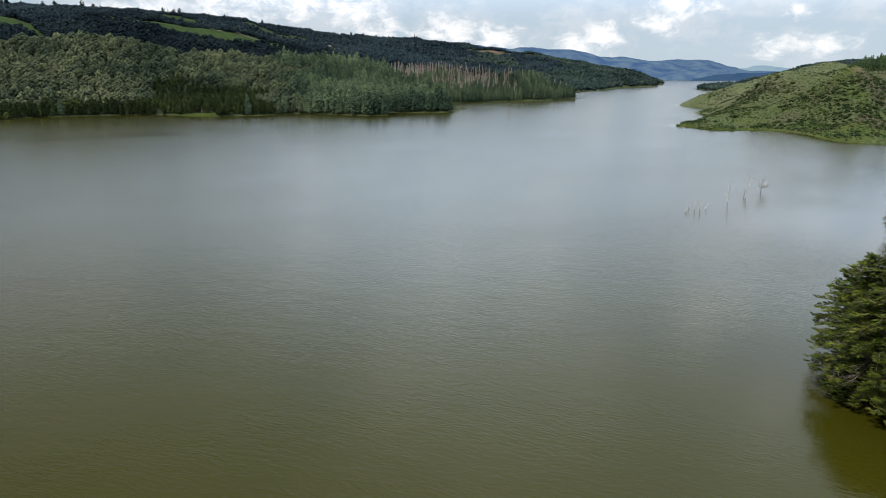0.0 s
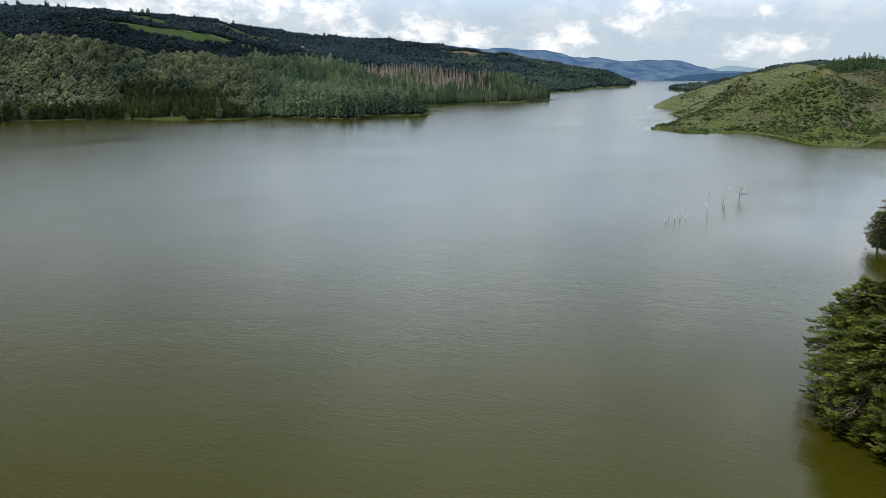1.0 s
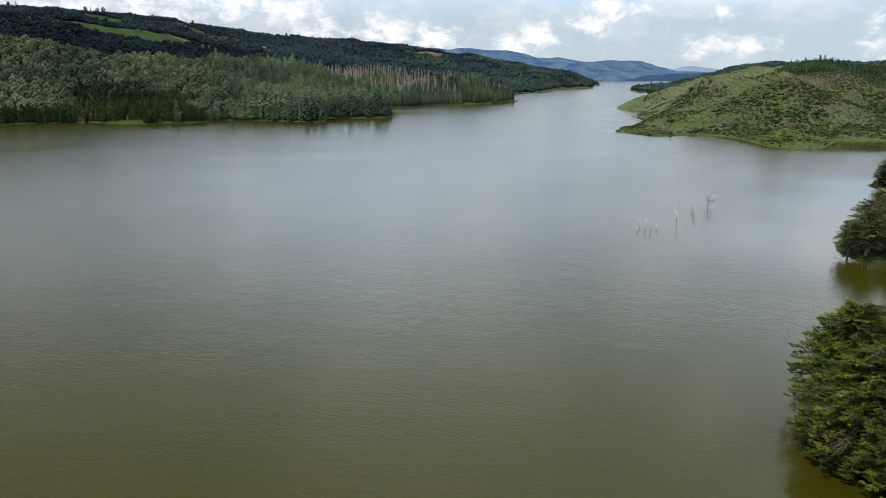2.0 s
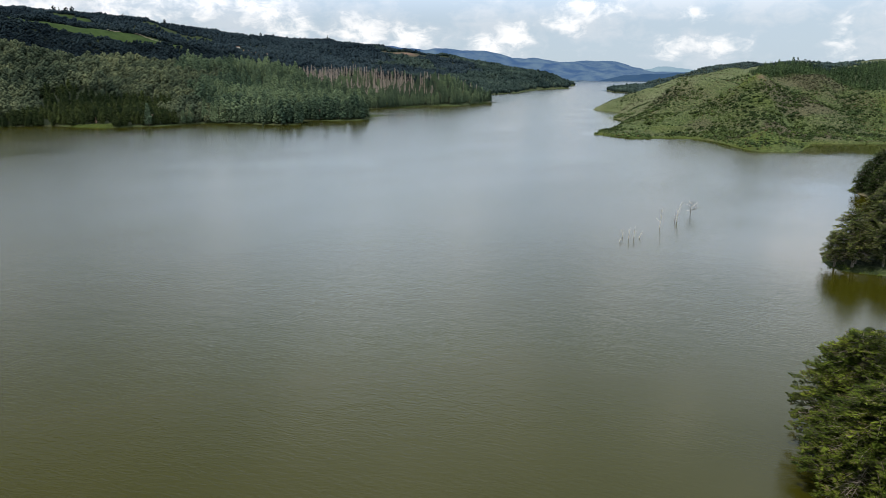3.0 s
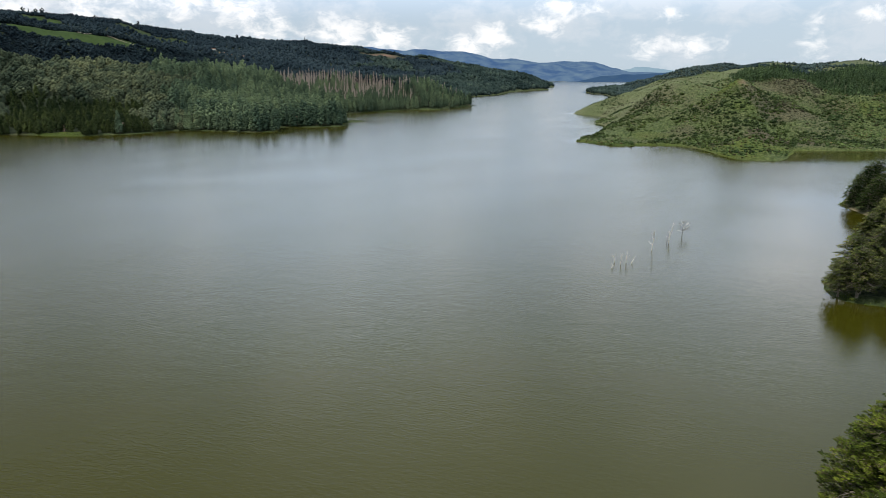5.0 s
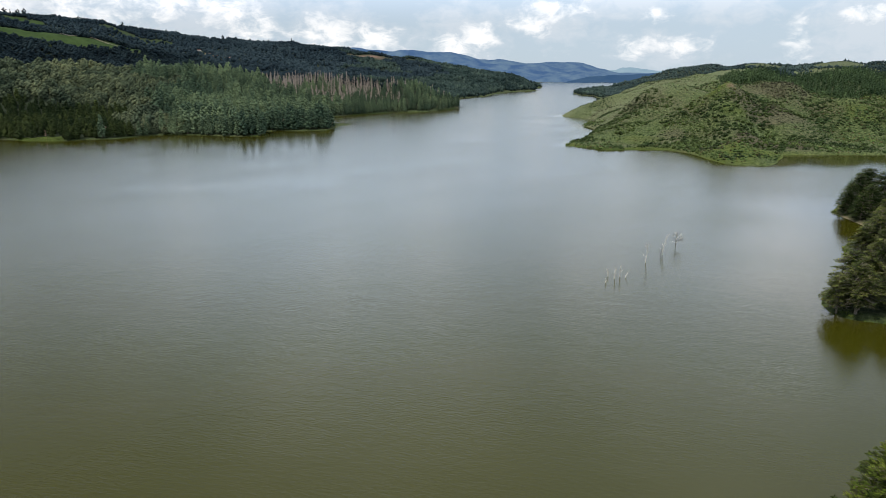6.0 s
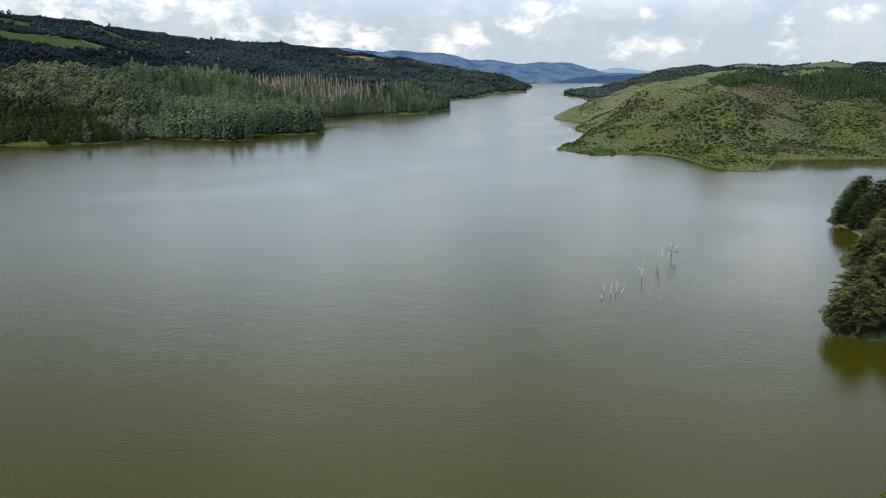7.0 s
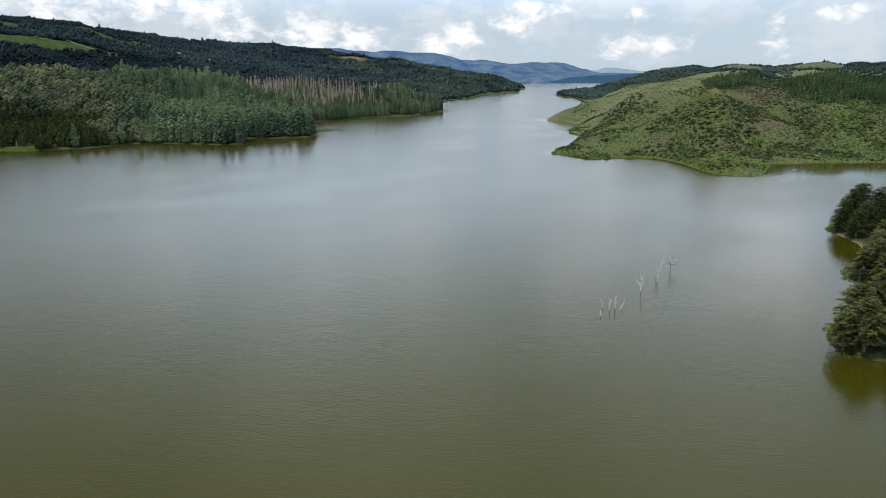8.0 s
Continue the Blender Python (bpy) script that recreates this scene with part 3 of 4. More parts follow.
# ---------------------------------------------------------------- woods
def tufts(rng, count, place, size):
    """Leaf clumps, two triangles each, lying on the crown's surface at the points that place() gives."""
    verts, faces = [], []
    for _ in range(count):
        p, out = place()
        face = (out + Vector((rng.uniform(-0.6, 0.6), rng.uniform(-0.6, 0.6), rng.uniform(0.0, 0.9)))).normalized()
        side = face.cross(Vector((rng.uniform(-0.3, 0.3), rng.uniform(-0.3, 0.3), 1))).normalized()
        down = side.cross(face).normalized()
        s = size * rng.uniform(0.6, 1.3)
        k = len(verts)
        verts += [p - side * s * 0.5, p + down * s * 0.55 + face * s * 0.1, p + side * s * 0.5, p - down * s * 0.6 + face * s * 0.25]
        faces += [(k, k + 1, k + 2), (k, k + 2, k + 3)]
    return verts, faces


def lump(rng, centre, radius, squash=0.8):
    """A ragged eight-sided clump of leaves."""
    dirs = [Vector(d) for d in ((1, 0, 0), (0, 1, 0), (-1, 0, 0), (0, -1, 0), (0, 0, 1), (0, 0, -1))]
    verts = [centre + Vector((d.x, d.y, d.z * squash)) * radius * rng.uniform(0.7, 1.25) + Vector((rng.uniform(-1, 1), rng.uniform(-1, 1), 0)) * radius * 0.25 for d in dirs]
    return verts, [(0, 1, 4), (1, 2, 4), (2, 3, 4), (3, 0, 4), (1, 0, 5), (2, 1, 5), (3, 2, 5), (0, 3, 5)]


def joined(pieces):
    verts, faces = [], []
    for v, f in pieces:
        k = len(verts)
        verts += v
        faces += [tuple(i + k for i in face) for face in f]
    return np.array([tuple(v) for v in verts], np.float32), np.array(faces, np.int32)


def crown(rng, height, radius, base, lumps, leaves, clump, outline):
    """Billowing clumps laid over a crown's outline, with leaf tufts between, on a stem."""
    lean = (rng.uniform(-0.4, 0.4), rng.uniform(-0.4, 0.4))
    deep = height - base

    def at(u, a, share):
        rr = radius * outline(u) * share
        return Vector((math.cos(a) * rr + lean[0] * u, math.sin(a) * rr + lean[1] * u, base + u * deep))

    def place():
        u, a = rng.random(), rng.uniform(0, 2 * math.pi)
        return at(u, a, rng.uniform(0.85, 1.06)), Vector((math.cos(a), math.sin(a), 1.6 * u - 0.2))
    pieces = [lump(rng, at(0.4, 0, 0.0), radius * 0.62, 0.8 * deep / (2 * radius))]
    for k in range(lumps):
        u = (k + rng.random()) / lumps
        pieces.append(lump(rng, at(u, k * 2.39996 + rng.uniform(-0.5, 0.5), rng.uniform(0.5, 0.68)), radius * rng.uniform(0.38, 0.56) * (0.45 + 0.55 * outline(u)), 0.85))
    pieces.append(tufts(rng, leaves, place, clump))
    pieces.append(([Vector((0.25, 0, -1)), Vector((-0.12, 0.2, -1)), Vector((-0.12, -0.2, -1)), Vector((lean[0], lean[1], height * 0.95))], [(0, 1, 3), (1, 2, 3), (2, 0, 3)]))
    return joined(pieces)


def conifer_model(seed, height=17.0, radius=2.9, base=3.5, count=60, clump=1.7, power=0.75, lumps=20):
    return crown(random.Random(seed), height, radius, base, lumps, count, clump, lambda u: min(1.0, 0.6 + 2.2 * u) * max(1 - u, 0.0) ** power)


def broadleaf_model(seed, height=11.0, radius=4.0, lumps=13, leaves=30):
    return crown(random.Random(seed), height, radius, height * 0.16, lumps, leaves, 1.0, lambda u: math.sqrt(max(0.02, 1 - (1.75 * u - 0.75) ** 2)))


def shrub_model(seed, lumps=2, leaves=7):
    """A low rounded bush about two metres across, from the ground up."""
    rng = random.Random(seed)

    def dome():
        a, u = rng.uniform(0, 2 * math.pi), rng.uniform(0.05, 1)
        k = math.sqrt(1 - u * u * 0.9)
        return Vector((math.cos(a) * k, math.sin(a) * k, u * 0.95)), Vector((math.cos(a) * k, math.sin(a) * k, u + 0.3))
    pieces = [lump(rng, Vector((rng.uniform(-0.55, 0.55), rng.uniform(-0.55, 0.55), rng.uniform(0.15, 0.4))), rng.uniform(0.5, 0.8), 0.8) for _ in range(lumps)]
    return joined([*pieces, tufts(rng, leaves, dome, 0.6)])


def far_tree_model(seed, height, radius):
    rng = random.Random(seed)
    top = [lump(rng, Vector((rng.uniform(-0.3, 0.3) * radius, rng.uniform(-0.3, 0.3) * radius, height * u)), radius * k, 1.05) for u, k in ((0.42, 1.0), (0.7, 0.7))]
    return joined([*top, tufts(rng, 4, lambda: (Vector((rng.uniform(-1, 1) * radius * 0.7, rng.uniform(-1, 1) * radius * 0.7, height * rng.uniform(0.4, 0.95))), Vector((rng.uniform(-1, 1), rng.uniform(-1, 1), 0.5))), 2.4)])


def dead_tree_model(seed, height=14.0):
    """A bare pine: stem and a brush of short upward limbs."""
    rng = random.Random(seed)
    top = Vector((rng.uniform(-0.4, 0.4), rng.uniform(-0.4, 0.4), height))
    pieces = [([Vector((0.4, 0, -1)), Vector((-0.2, 0.34, -1)), Vector((-0.2, -0.34, -1)), top], [(0, 1, 3), (1, 2, 3), (2, 0, 3)])]
    for _ in range(44):
        u, a = rng.uniform(0.22, 0.97), rng.uniform(0, 6.28)
        reach = rng.uniform(1.2, 3.4) * (1.25 - u)
        d, w = Vector((math.cos(a), math.sin(a), rng.uniform(0.0, 0.8))), Vector((-math.sin(a), math.cos(a), 0))
        p = top * u
        pieces.append(([p - w * 0.3, p + w * 0.3, p + d * reach, p + Vector((0, 0, 0.5))], [(0, 1, 2), (3, 0, 2), (1, 3, 2)]))
    return joined(pieces)


def scattered(x0, x1, y0, y1, spacing, seed):
    rng = np.random.default_rng(seed)
    gx, gy = np.meshgrid(np.arange(x0, x1, spacing), np.arange(y0, y1, spacing))
    x = gx.ravel() + rng.uniform(-0.48, 0.48, gx.size) * spacing
    y = gy.ravel() + rng.uniform(-0.48, 0.48, gx.size) * spacing
    z, shore = terrain(x, y)
    return x, y, z, shore, rng


def plant(name, label, category, mat, models, x, y, z, size, rng, heath=None):
    """Many plants as one object of real geometry."""
    all_v, all_f, all_t, all_h, start = [], [], [], [], 0
    kind = rng.integers(0, len(models), len(x))
    for k, (mv, mf) in enumerate(models):
        pick = np.nonzero(kind == k)[0]
        if not len(pick):
            continue
        a, s = rng.uniform(0, 2 * np.pi, len(pick)), size[pick] * rng.uniform(0.8, 1.2, len(pick))
        c, d = np.cos(a)[:, None] * s[:, None], np.sin(a)[:, None] * s[:, None]
        tall = s[:, None] * rng.uniform(0.85, 1.2, len(pick))[:, None]
        v = np.stack([x[pick][:, None] + c * mv[:, 0] - d * mv[:, 1], y[pick][:, None] + d * mv[:, 0] + c * mv[:, 1], z[pick][:, None] + tall * mv[:, 2]], -1)
        f = mf[None] + (np.arange(len(pick)) * len(mv))[:, None, None] + start
        all_v.append(v.reshape(-1, 3)), all_f.append(f.reshape(-1, 3))
        all_t.append(np.repeat(rng.uniform(0, 1, len(pick)), len(mv)))
        all_h.append(np.repeat(np.zeros(len(pick)) if heath is None else heath[pick], len(mv)))
        start += len(pick) * len(mv)
    ob = mesh_object(name, np.concatenate(all_v), np.concatenate(all_f), mat, smooth=True, values=(("tone", np.concatenate(all_t)),) + ((("heath", np.concatenate(all_h)),) if heath is not None else ()))
    return tagged(ob, label, category, kind="stuff")


def build_west_woods():
    x, y, z, shore, rng = scattered(-820, 225, 585, 1130, 7.6, 1)
    keep = (shore > 0.8) & (x > -0.7 * y) & ~((x > -254) & (x < -212) & (y < 648)) & ~((x > 8) & (y > 735) & (y < 780)) & (y < 1090 + 0.05 * x) & (rng.random(len(x)) < 0.97)
    x, y, z = x[keep], y[keep], z[keep]
    wobble = 30 * rough_noise(x, y, 60, 3, 51)
    dark = (np.abs(x + 0.342 * y + 0.5 * wobble) < 66) & (y < 796 + 0.6 * wobble)
    edge = (~dark) & (shore[keep] < 38 + 0.5 * wobble) & (x < -230)
    broad = (~dark) & ~edge & (x < -165 + wobble - 0.25 * (y - 800))
    pine = ~dark & ~broad & ~edge
    ashen = pine & (shore[keep] > 24) & (x > -80 + wobble * 0.6) & (y > 968 - 0.15 * x + wobble * 0.6) & (rng.random(len(x)) < np.clip(0.42 + 1.1 * rough_noise(x, y, 46, 2, 57), 0.04, 0.9))
    pine &= ~ashen
    tone = lambda m, lo, hi: rng.uniform(lo, hi, len(m))
    for name, label, mask, mat, models, lo, hi in (
            ("pine_wood", "dense mid-green pine wood on the slope above the lake", pine, PINE, [conifer_model(s, 14 + s % 3, 4.3, 1.0, 30, 0.9, 0.42, 19) for s in range(8)], 0.75, 1.2),
            ("broadleaf_wood", "grey-green broadleaf wood with rounded crowns on the hill", broad, BROADLEAF, [broadleaf_model(s, 10, 4.7, 18, 26) for s in range(8)], 0.55, 1.15),
            ("cypress_wood", "low dark olive cypress wood by the water", dark | edge, CYPRESS, [conifer_model(s + 20, 11, 3.6, 0.8, 34, 0.9, 0.5, 17) for s in range(6)], 0.7, 1.05),
            ("dead_pine_stand", "stand of bare grey-brown dead pines among live ones", ashen, DEADWOOD, [dead_tree_model(s) for s in range(5)], 0.9, 1.2)):
        low = np.where(name == "pine_wood", np.clip(1 - 0.2 * ((x[mask] > -80) & (y[mask] > 955)), 0.7, 1), 1.0)
        plant(name, label, "wood", mat, models, x[mask], y[mask], z[mask] - 0.3, tone(x[mask], lo, hi) * low, rng)


def build_back_woods():
    x, y, z, shore, rng = scattered(-2000, 900, 1090, 2500, 8.2, 2)
    bare = (rough_noise(x, y, 160, 3, 61) > 0.8) & (y > 1750)
    keep = (shore > 4) & (in_pasture(x, y) < 0.2) & ~bare & (np.hypot((x - 150) / 66, (y - 2245) / 60) > 1.15) & (x < 900)
    keep &= (y < 2470 + np.clip(x + 500, -2000, 0) * 0.42)
    keep &= (x > -0.72 * y) & ~((x > 280) & (y < 1400)) & (x < y * 0.42)
    x, y, z = x[keep], y[keep], z[keep]
    size = rng.uniform(0.8, 1.15, len(x))
    front = (y < 1700) & (x < 120)
    some = front & (rng.random(len(x)) < 0.9)
    # this wood's leaf colour has the slope's cloud shade in it
    plant("hillside_wood", "dense broadleaf wood behind the first hill, coloured as in cloud shade", "wood", SHADED_WOOD,
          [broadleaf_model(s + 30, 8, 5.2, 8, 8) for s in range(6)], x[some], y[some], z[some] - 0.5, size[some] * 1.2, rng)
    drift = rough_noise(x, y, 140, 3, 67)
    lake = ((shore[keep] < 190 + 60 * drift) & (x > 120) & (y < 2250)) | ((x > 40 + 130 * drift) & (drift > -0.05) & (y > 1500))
    for name, label, mask, mat in (("shaded_hill_wood", "long ridge's blue-green wood, cloud shade and haze in its colour", ~lake & ~front, SHADED_FARWOOD),
                                   ("lakeside_wood", "grey-green wood on the far lake's low points, haze in its colour", lake, LAKESIDE)):
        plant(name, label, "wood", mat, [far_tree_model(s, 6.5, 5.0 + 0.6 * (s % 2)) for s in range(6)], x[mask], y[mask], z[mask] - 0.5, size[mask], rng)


def build_east_woods():
    x, y, z, shore, rng = scattered(350, 930, 560, 840, 4.3, 3)
    keep = (shore > 40) & (x < 1.02 * y) & in_plantation(x, y)
    plant("pine_plantation", "even deep-green young pine plantation on the hilltop", "plantation", PLANTATION,
          [conifer_model(s + 40, 9, 2.1, 0.2, 22, 1.0, 0.75, 11) for s in range(6)], x[keep], y[keep], z[keep] - 0.2,
          rng.uniform(0.75, 1.05, int(keep.sum())) * np.clip(0.4 + (x[keep] - 368 - 0.63 * (y[keep] - 621)) / 20, 0.4, 1), rng)
    x, y, z, shore, rng = scattered(600, 1900, 1000, 2100, 8.0, 4)
    keep = (shore > 4) & (x < 1.02 * y) & (in_pasture(x, y) < 0.2) & (y > np.where(x < 640, 1480, 1010)) & (rough_noise(x, y, 150, 3, 63) < 0.7)
    plant("far_shore_wood", "wood on the far ridge across the water, haze in its colour", "wood", HAZY_WOOD,
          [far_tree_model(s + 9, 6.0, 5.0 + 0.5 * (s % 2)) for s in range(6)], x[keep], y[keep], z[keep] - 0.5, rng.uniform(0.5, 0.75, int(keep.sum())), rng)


def build_scrub():
    x, y, z, shore, rng = scattered(165, 640, 340, 960, 2.9, 5)
    patch = rough_noise(x, y, 36, 4, 81)
    keep = (shore > 0.8) & (x < 1.02 * y) & (rng.random(len(x)) < np.clip(0.85 + 0.7 * patch, 0.35, 0.98)) & (np.hypot((x - 325) / 5, (y - 538) / 4) > 1)
    keep &= rng.random(len(x)) > 0.3 * spots_of(LUSH, x, y) + 0.45 * np.clip((y - 560) / 140, 0, 1)
    x, y, z, size = x[keep], y[keep], z[keep], 0.5 + 0.75 * np.clip(patch[keep] + 0.15, 0, 1) + 0.9 * rng.random(int(keep.sum())) ** 4
    plant("hillside_scrub", "mixed green and brownish scrub bushes on the grassy hillside", "scrub", SCRUB,
          [shrub_model(s + 60) for s in range(8)], x, y, z - 0.1, size, rng, spots_of(HEATH, x, y))
    x, y, z, shore, rng = scattered(180, 620, 350, 900, 3.4, 15)
    patch = rough_noise(x, y, 48, 3, 83) + 0.7 * np.exp(-((x - 318) / 40) ** 2 - ((y - 490) / 45) ** 2) + 0.5 * np.exp(-((x - 400) / 60) ** 2 - ((y - 470) / 30) ** 2) - np.where(y > 650, 0.25, 0)
    patch += 0.16 * gully(x, y) + 0.6 * np.exp(-((x - 312) / 14) ** 2 - ((y - 520) / 10) ** 2) - 0.6 * spots_of(LUSH, x, y) + 0.9 * np.exp(-((x - 306) / 19) ** 2 - ((y - 442) / 19) ** 2) + 0.3 * np.exp(-((x - 265) / 8) ** 2 - ((y - 405) / 8) ** 2)
    keep = (shore > 1.5) & (x < 1.02 * y) & (rng.random(len(x)) < np.clip(patch * 3.2 - 0.55, 0, 0.92)) & (np.hypot((x - 326) / 10, (y - 542) / 9) > 1) & ~((x > 362) & (y > 606))
    plant("hillside_thicket", "dark green thicket of taller shrubs in the hillside gullies", "scrub", THICKET,
          [shrub_model(s + 80, 5, 18) for s in range(6)], x[keep], y[keep], z[keep] - 0.1, 0.8 + 1.1 * rng.random(int(keep.sum())) ** 2, rng)


build_west_woods()
build_back_woods()
build_east_woods()
build_scrub()


# ---------------------------------------------------------------- trees on the near shore
def tube(bm, points, radii, sides=6):
    rings = []
    for i, (p, r) in enumerate(zip(points, radii)):
        d = (points[min(i + 1, len(points) - 1)] - points[max(i - 1, 0)]).normalized()
        u = d.cross(Vector((0.3, 0.9, 0.2))).normalized()
        w = d.cross(u)
        rings.append([bm.verts.new(p + (u * math.cos(k * 2 * math.pi / sides) + w * math.sin(k * 2 * math.pi / sides)) * r) for k in range(sides)])
    for a, b in zip(rings, rings[1:]):
        for k in range(sides):
            bm.faces.new((a[k], a[(k + 1) % sides], b[(k + 1) % sides], b[k]))
    bm.faces.new(rings[-1])
    bm.faces.new(rings[0][::-1])


def cypress_tree(seed, height=15.0, radius=6.0, limbs=210, leaves=14, broad=1.2, slim=0.13, mat=None, bole=0.06):
    """Broad shore cypress: a leaning stem, many level limbs, flat feathery sprays."""
    rng = random.Random(seed)
    tree = new("cypress_tree")
    stem = bmesh.new()
    bend = Vector((rng.uniform(-0.6, 0.6), rng.uniform(-0.6, 0.6), 0))
    line = [Vector((0, 0, -0.6)) + bend * (u * u) + Vector((0, 0, u * (height * 0.95 + 0.6))) for u in (0, 0.2, 0.4, 0.6, 0.8, 1.0)]
    tube(stem, line, [0.38, 0.31, 0.25, 0.18, 0.1, 0.03], 8)
    verts, faces, tone = [], [], []
    for n in range(limbs):
        u = (n + rng.random()) / limbs
        h = bole + (0.98 - bole) * u
        foot = bend * (h * h) + Vector((0, 0, h * height * 0.95))
        reach = radius * (1 - max(0, (h - 0.16) / 0.84) ** 2.6) * (0.55 + 0.45 * min(1, (h - bole + 0.06) / (0.2 + 2 * (bole - 0.06)))) * rng.uniform(0.88, 1.02) + 0.3
        a = n * 2.39996 + rng.uniform(-0.4, 0.4)
        out = Vector((math.cos(a), math.sin(a), 0))
        lift = rng.uniform(-0.14, 0.42) + 0.35 * max(0, h - 0.6)
        at = [foot + out * reach * s + Vector((0, 0, reach * (lift * s - 0.22 * s * s))) for s in (0, 0.35, 0.7, 1.0)]
        tube(stem, at, [0.09 * (1.2 - h), 0.06 * (1.2 - h), 0.035, 0.012], 4)
        side, mood = Vector((-out.y, out.x, 0)), rng.random()
        twigs = max(5, int(reach * 2.4))
        bare = rng.random() < 0.11 + (0.12 if bole < 0.1 else 0.4) * (h < 0.36)
        for t in range(twigs):
            s = 0.22 + 0.8 * (t + rng.random()) / twigs
            root = foot + out * reach * s + Vector((0, 0, reach * (lift * s - 0.22 * s * s)))
            hand_side = 1 if t % 2 else -1
            d = (out * rng.uniform(0.5, 1.1) + side * hand_side * rng.uniform(0.3, 1.0) + Vector((0, 0, rng.uniform(-0.15, 0.3)))).normalized()
            length = rng.uniform(0.6, 1.25) * (0.65 + 0.35 * (1 - s) * 2)
            if bare and s < 0.9:
                tube(stem, [root, root + d * length], [0.028, 0.008], 3)
                continue
            w = d.cross(Vector((rng.uniform(-0.35, 0.35), rng.uniform(-0.35, 0.35), 1))).normalized()
            for leaf in range(leaves):
                q = (leaf + 0.5) / leaves
                p = root + d * length * q + Vector((0, 0, rng.uniform(-0.06, 0.08)))
                ld = (d * 0.8 + w * (0.9 if leaf % 2 else -0.9) + Vector((0, 0, rng.uniform(-0.25, 0.35)))).normalized()
                lw = ld.cross(Vector((rng.uniform(-0.5, 0.5), rng.uniform(-0.5, 0.5), 1))).normalized()
                size = rng.uniform(0.22, 0.4) * (1.15 - 0.5 * q) * broad
                k = len(verts)
                verts += [p, p + ld * size * 0.55 + lw * size * slim, p + ld * size * 1.15, p + ld * size * 0.5 - lw * size * slim + Vector((0, 0, -0.05))]
                faces += [(k, k + 1, k + 2), (k, k + 2, k + 3)]
                tone += [mood] * 4
    # inner clumps close the crown; their low tone paints its inner shade
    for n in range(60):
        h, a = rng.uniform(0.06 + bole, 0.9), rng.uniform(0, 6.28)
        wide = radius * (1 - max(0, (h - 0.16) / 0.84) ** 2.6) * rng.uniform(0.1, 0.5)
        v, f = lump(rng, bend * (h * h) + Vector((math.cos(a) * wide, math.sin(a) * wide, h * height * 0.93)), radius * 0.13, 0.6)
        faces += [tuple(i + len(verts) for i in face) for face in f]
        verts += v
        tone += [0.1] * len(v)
    part("trunk", stem, LIMBWOOD, tree, "grey-brown trunk with bare limbs")
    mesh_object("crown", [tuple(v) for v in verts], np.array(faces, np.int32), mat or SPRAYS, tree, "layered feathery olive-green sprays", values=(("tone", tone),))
    return tagged(tree, "broad olive-green cypress with layered sprays on the lake shore", "tree", "trees on the near shore")


def build_near_trees():
    models = [cypress_tree(101, 16, 6.2, 230, 18, 1.3, 0.12), cypress_tree(102, 15, 5.6, 230, 18, 1.3, 0.12), cypress_tree(103, 13, 5.0, 120, 10, 1.5, 0.19, GREY_SPRAYS, 0.15), cypress_tree(104, 14, 5.4, 120, 10, 1.5, 0.19, GREY_SPRAYS, 0.15), cypress_tree(105, 13, 4.8, 120, 10, 1.5, 0.19, GREY_SPRAYS, 0.15),
              cypress_tree(106, 14, 5.4, 120, 10, 1.6, 0.2, DEEP_SPRAYS, 0.05)]
    # place, height, share of the model's breadth
    spots = ((51.8, 73, 14.5, 1.08), (57, 83, 16, 1.15), (62, 74, 16, 1.1), (54, 65, 14, 1.15), (60, 58, 14, 1.2), (58, 63, 14, 1.0), (70, 83, 15, 1.1), (66, 92, 12, 0.9), (72, 70, 16, 1.0), (62, 52, 15, 1.0),
             (111.5, 152, 12, 0.95), (113, 153, 9, 0.65), (109, 154.5, 9, 0.7), (149.5, 194, 9, 0.7), (118, 150.5, 10, 0.75), (150.5, 187, 10, 0.8), (187, 244, 9, 0.65), (184.5, 234, 10, 0.7), (121, 152, 12, 0.9), (117, 160, 12, 0.9), (126, 152, 13, 1.0), (127, 164, 13, 1.0), (135, 147, 12, 0.85), (137, 157, 14, 1.0), (139, 168, 12, 0.9),
             (153, 192, 12, 0.9), (158, 184, 12, 0.9), (160, 200, 12, 0.95), (168, 192, 13, 1.0), (170, 208, 13, 0.9), (178, 200, 14, 1.0), (150, 176, 12, 0.9), (182, 214, 13, 0.9),
             (191, 247, 11, 0.75), (197, 250, 14, 0.9), (190, 236, 12, 0.85), (204, 256, 15, 0.95), (202, 244, 15, 0.95), (213, 262, 14, 0.9), (214, 250, 16, 1.0), (226, 262, 16, 1.0),
             (196, 226, 13, 0.9), (210, 236, 14, 1.0), (225, 246, 15, 1.0), (240, 262, 15, 1.0))
    rng, used = random.Random(7), set()
    for n, (x, y, tall, broad) in enumerate(spots):
        z = float(terrain(np.array([x]), np.array([y]))[0][0])
        kind = n % 2 if n < 9 else 5 if y > 225 else 2 + n % 3
        own = (16, 15, 13, 14, 13, 14)[kind]
        spin = Matrix.LocRotScale((x, y, max(z, 0.1) - 0.1), Euler((0, 0, rng.uniform(0, 6.28))), (broad, broad, tall / own))
        made = copy_thing(models[kind], Matrix.Identity(4)) if kind in used else models[kind]
        used.add(kind)
        made.matrix_basis = spin


build_near_trees()


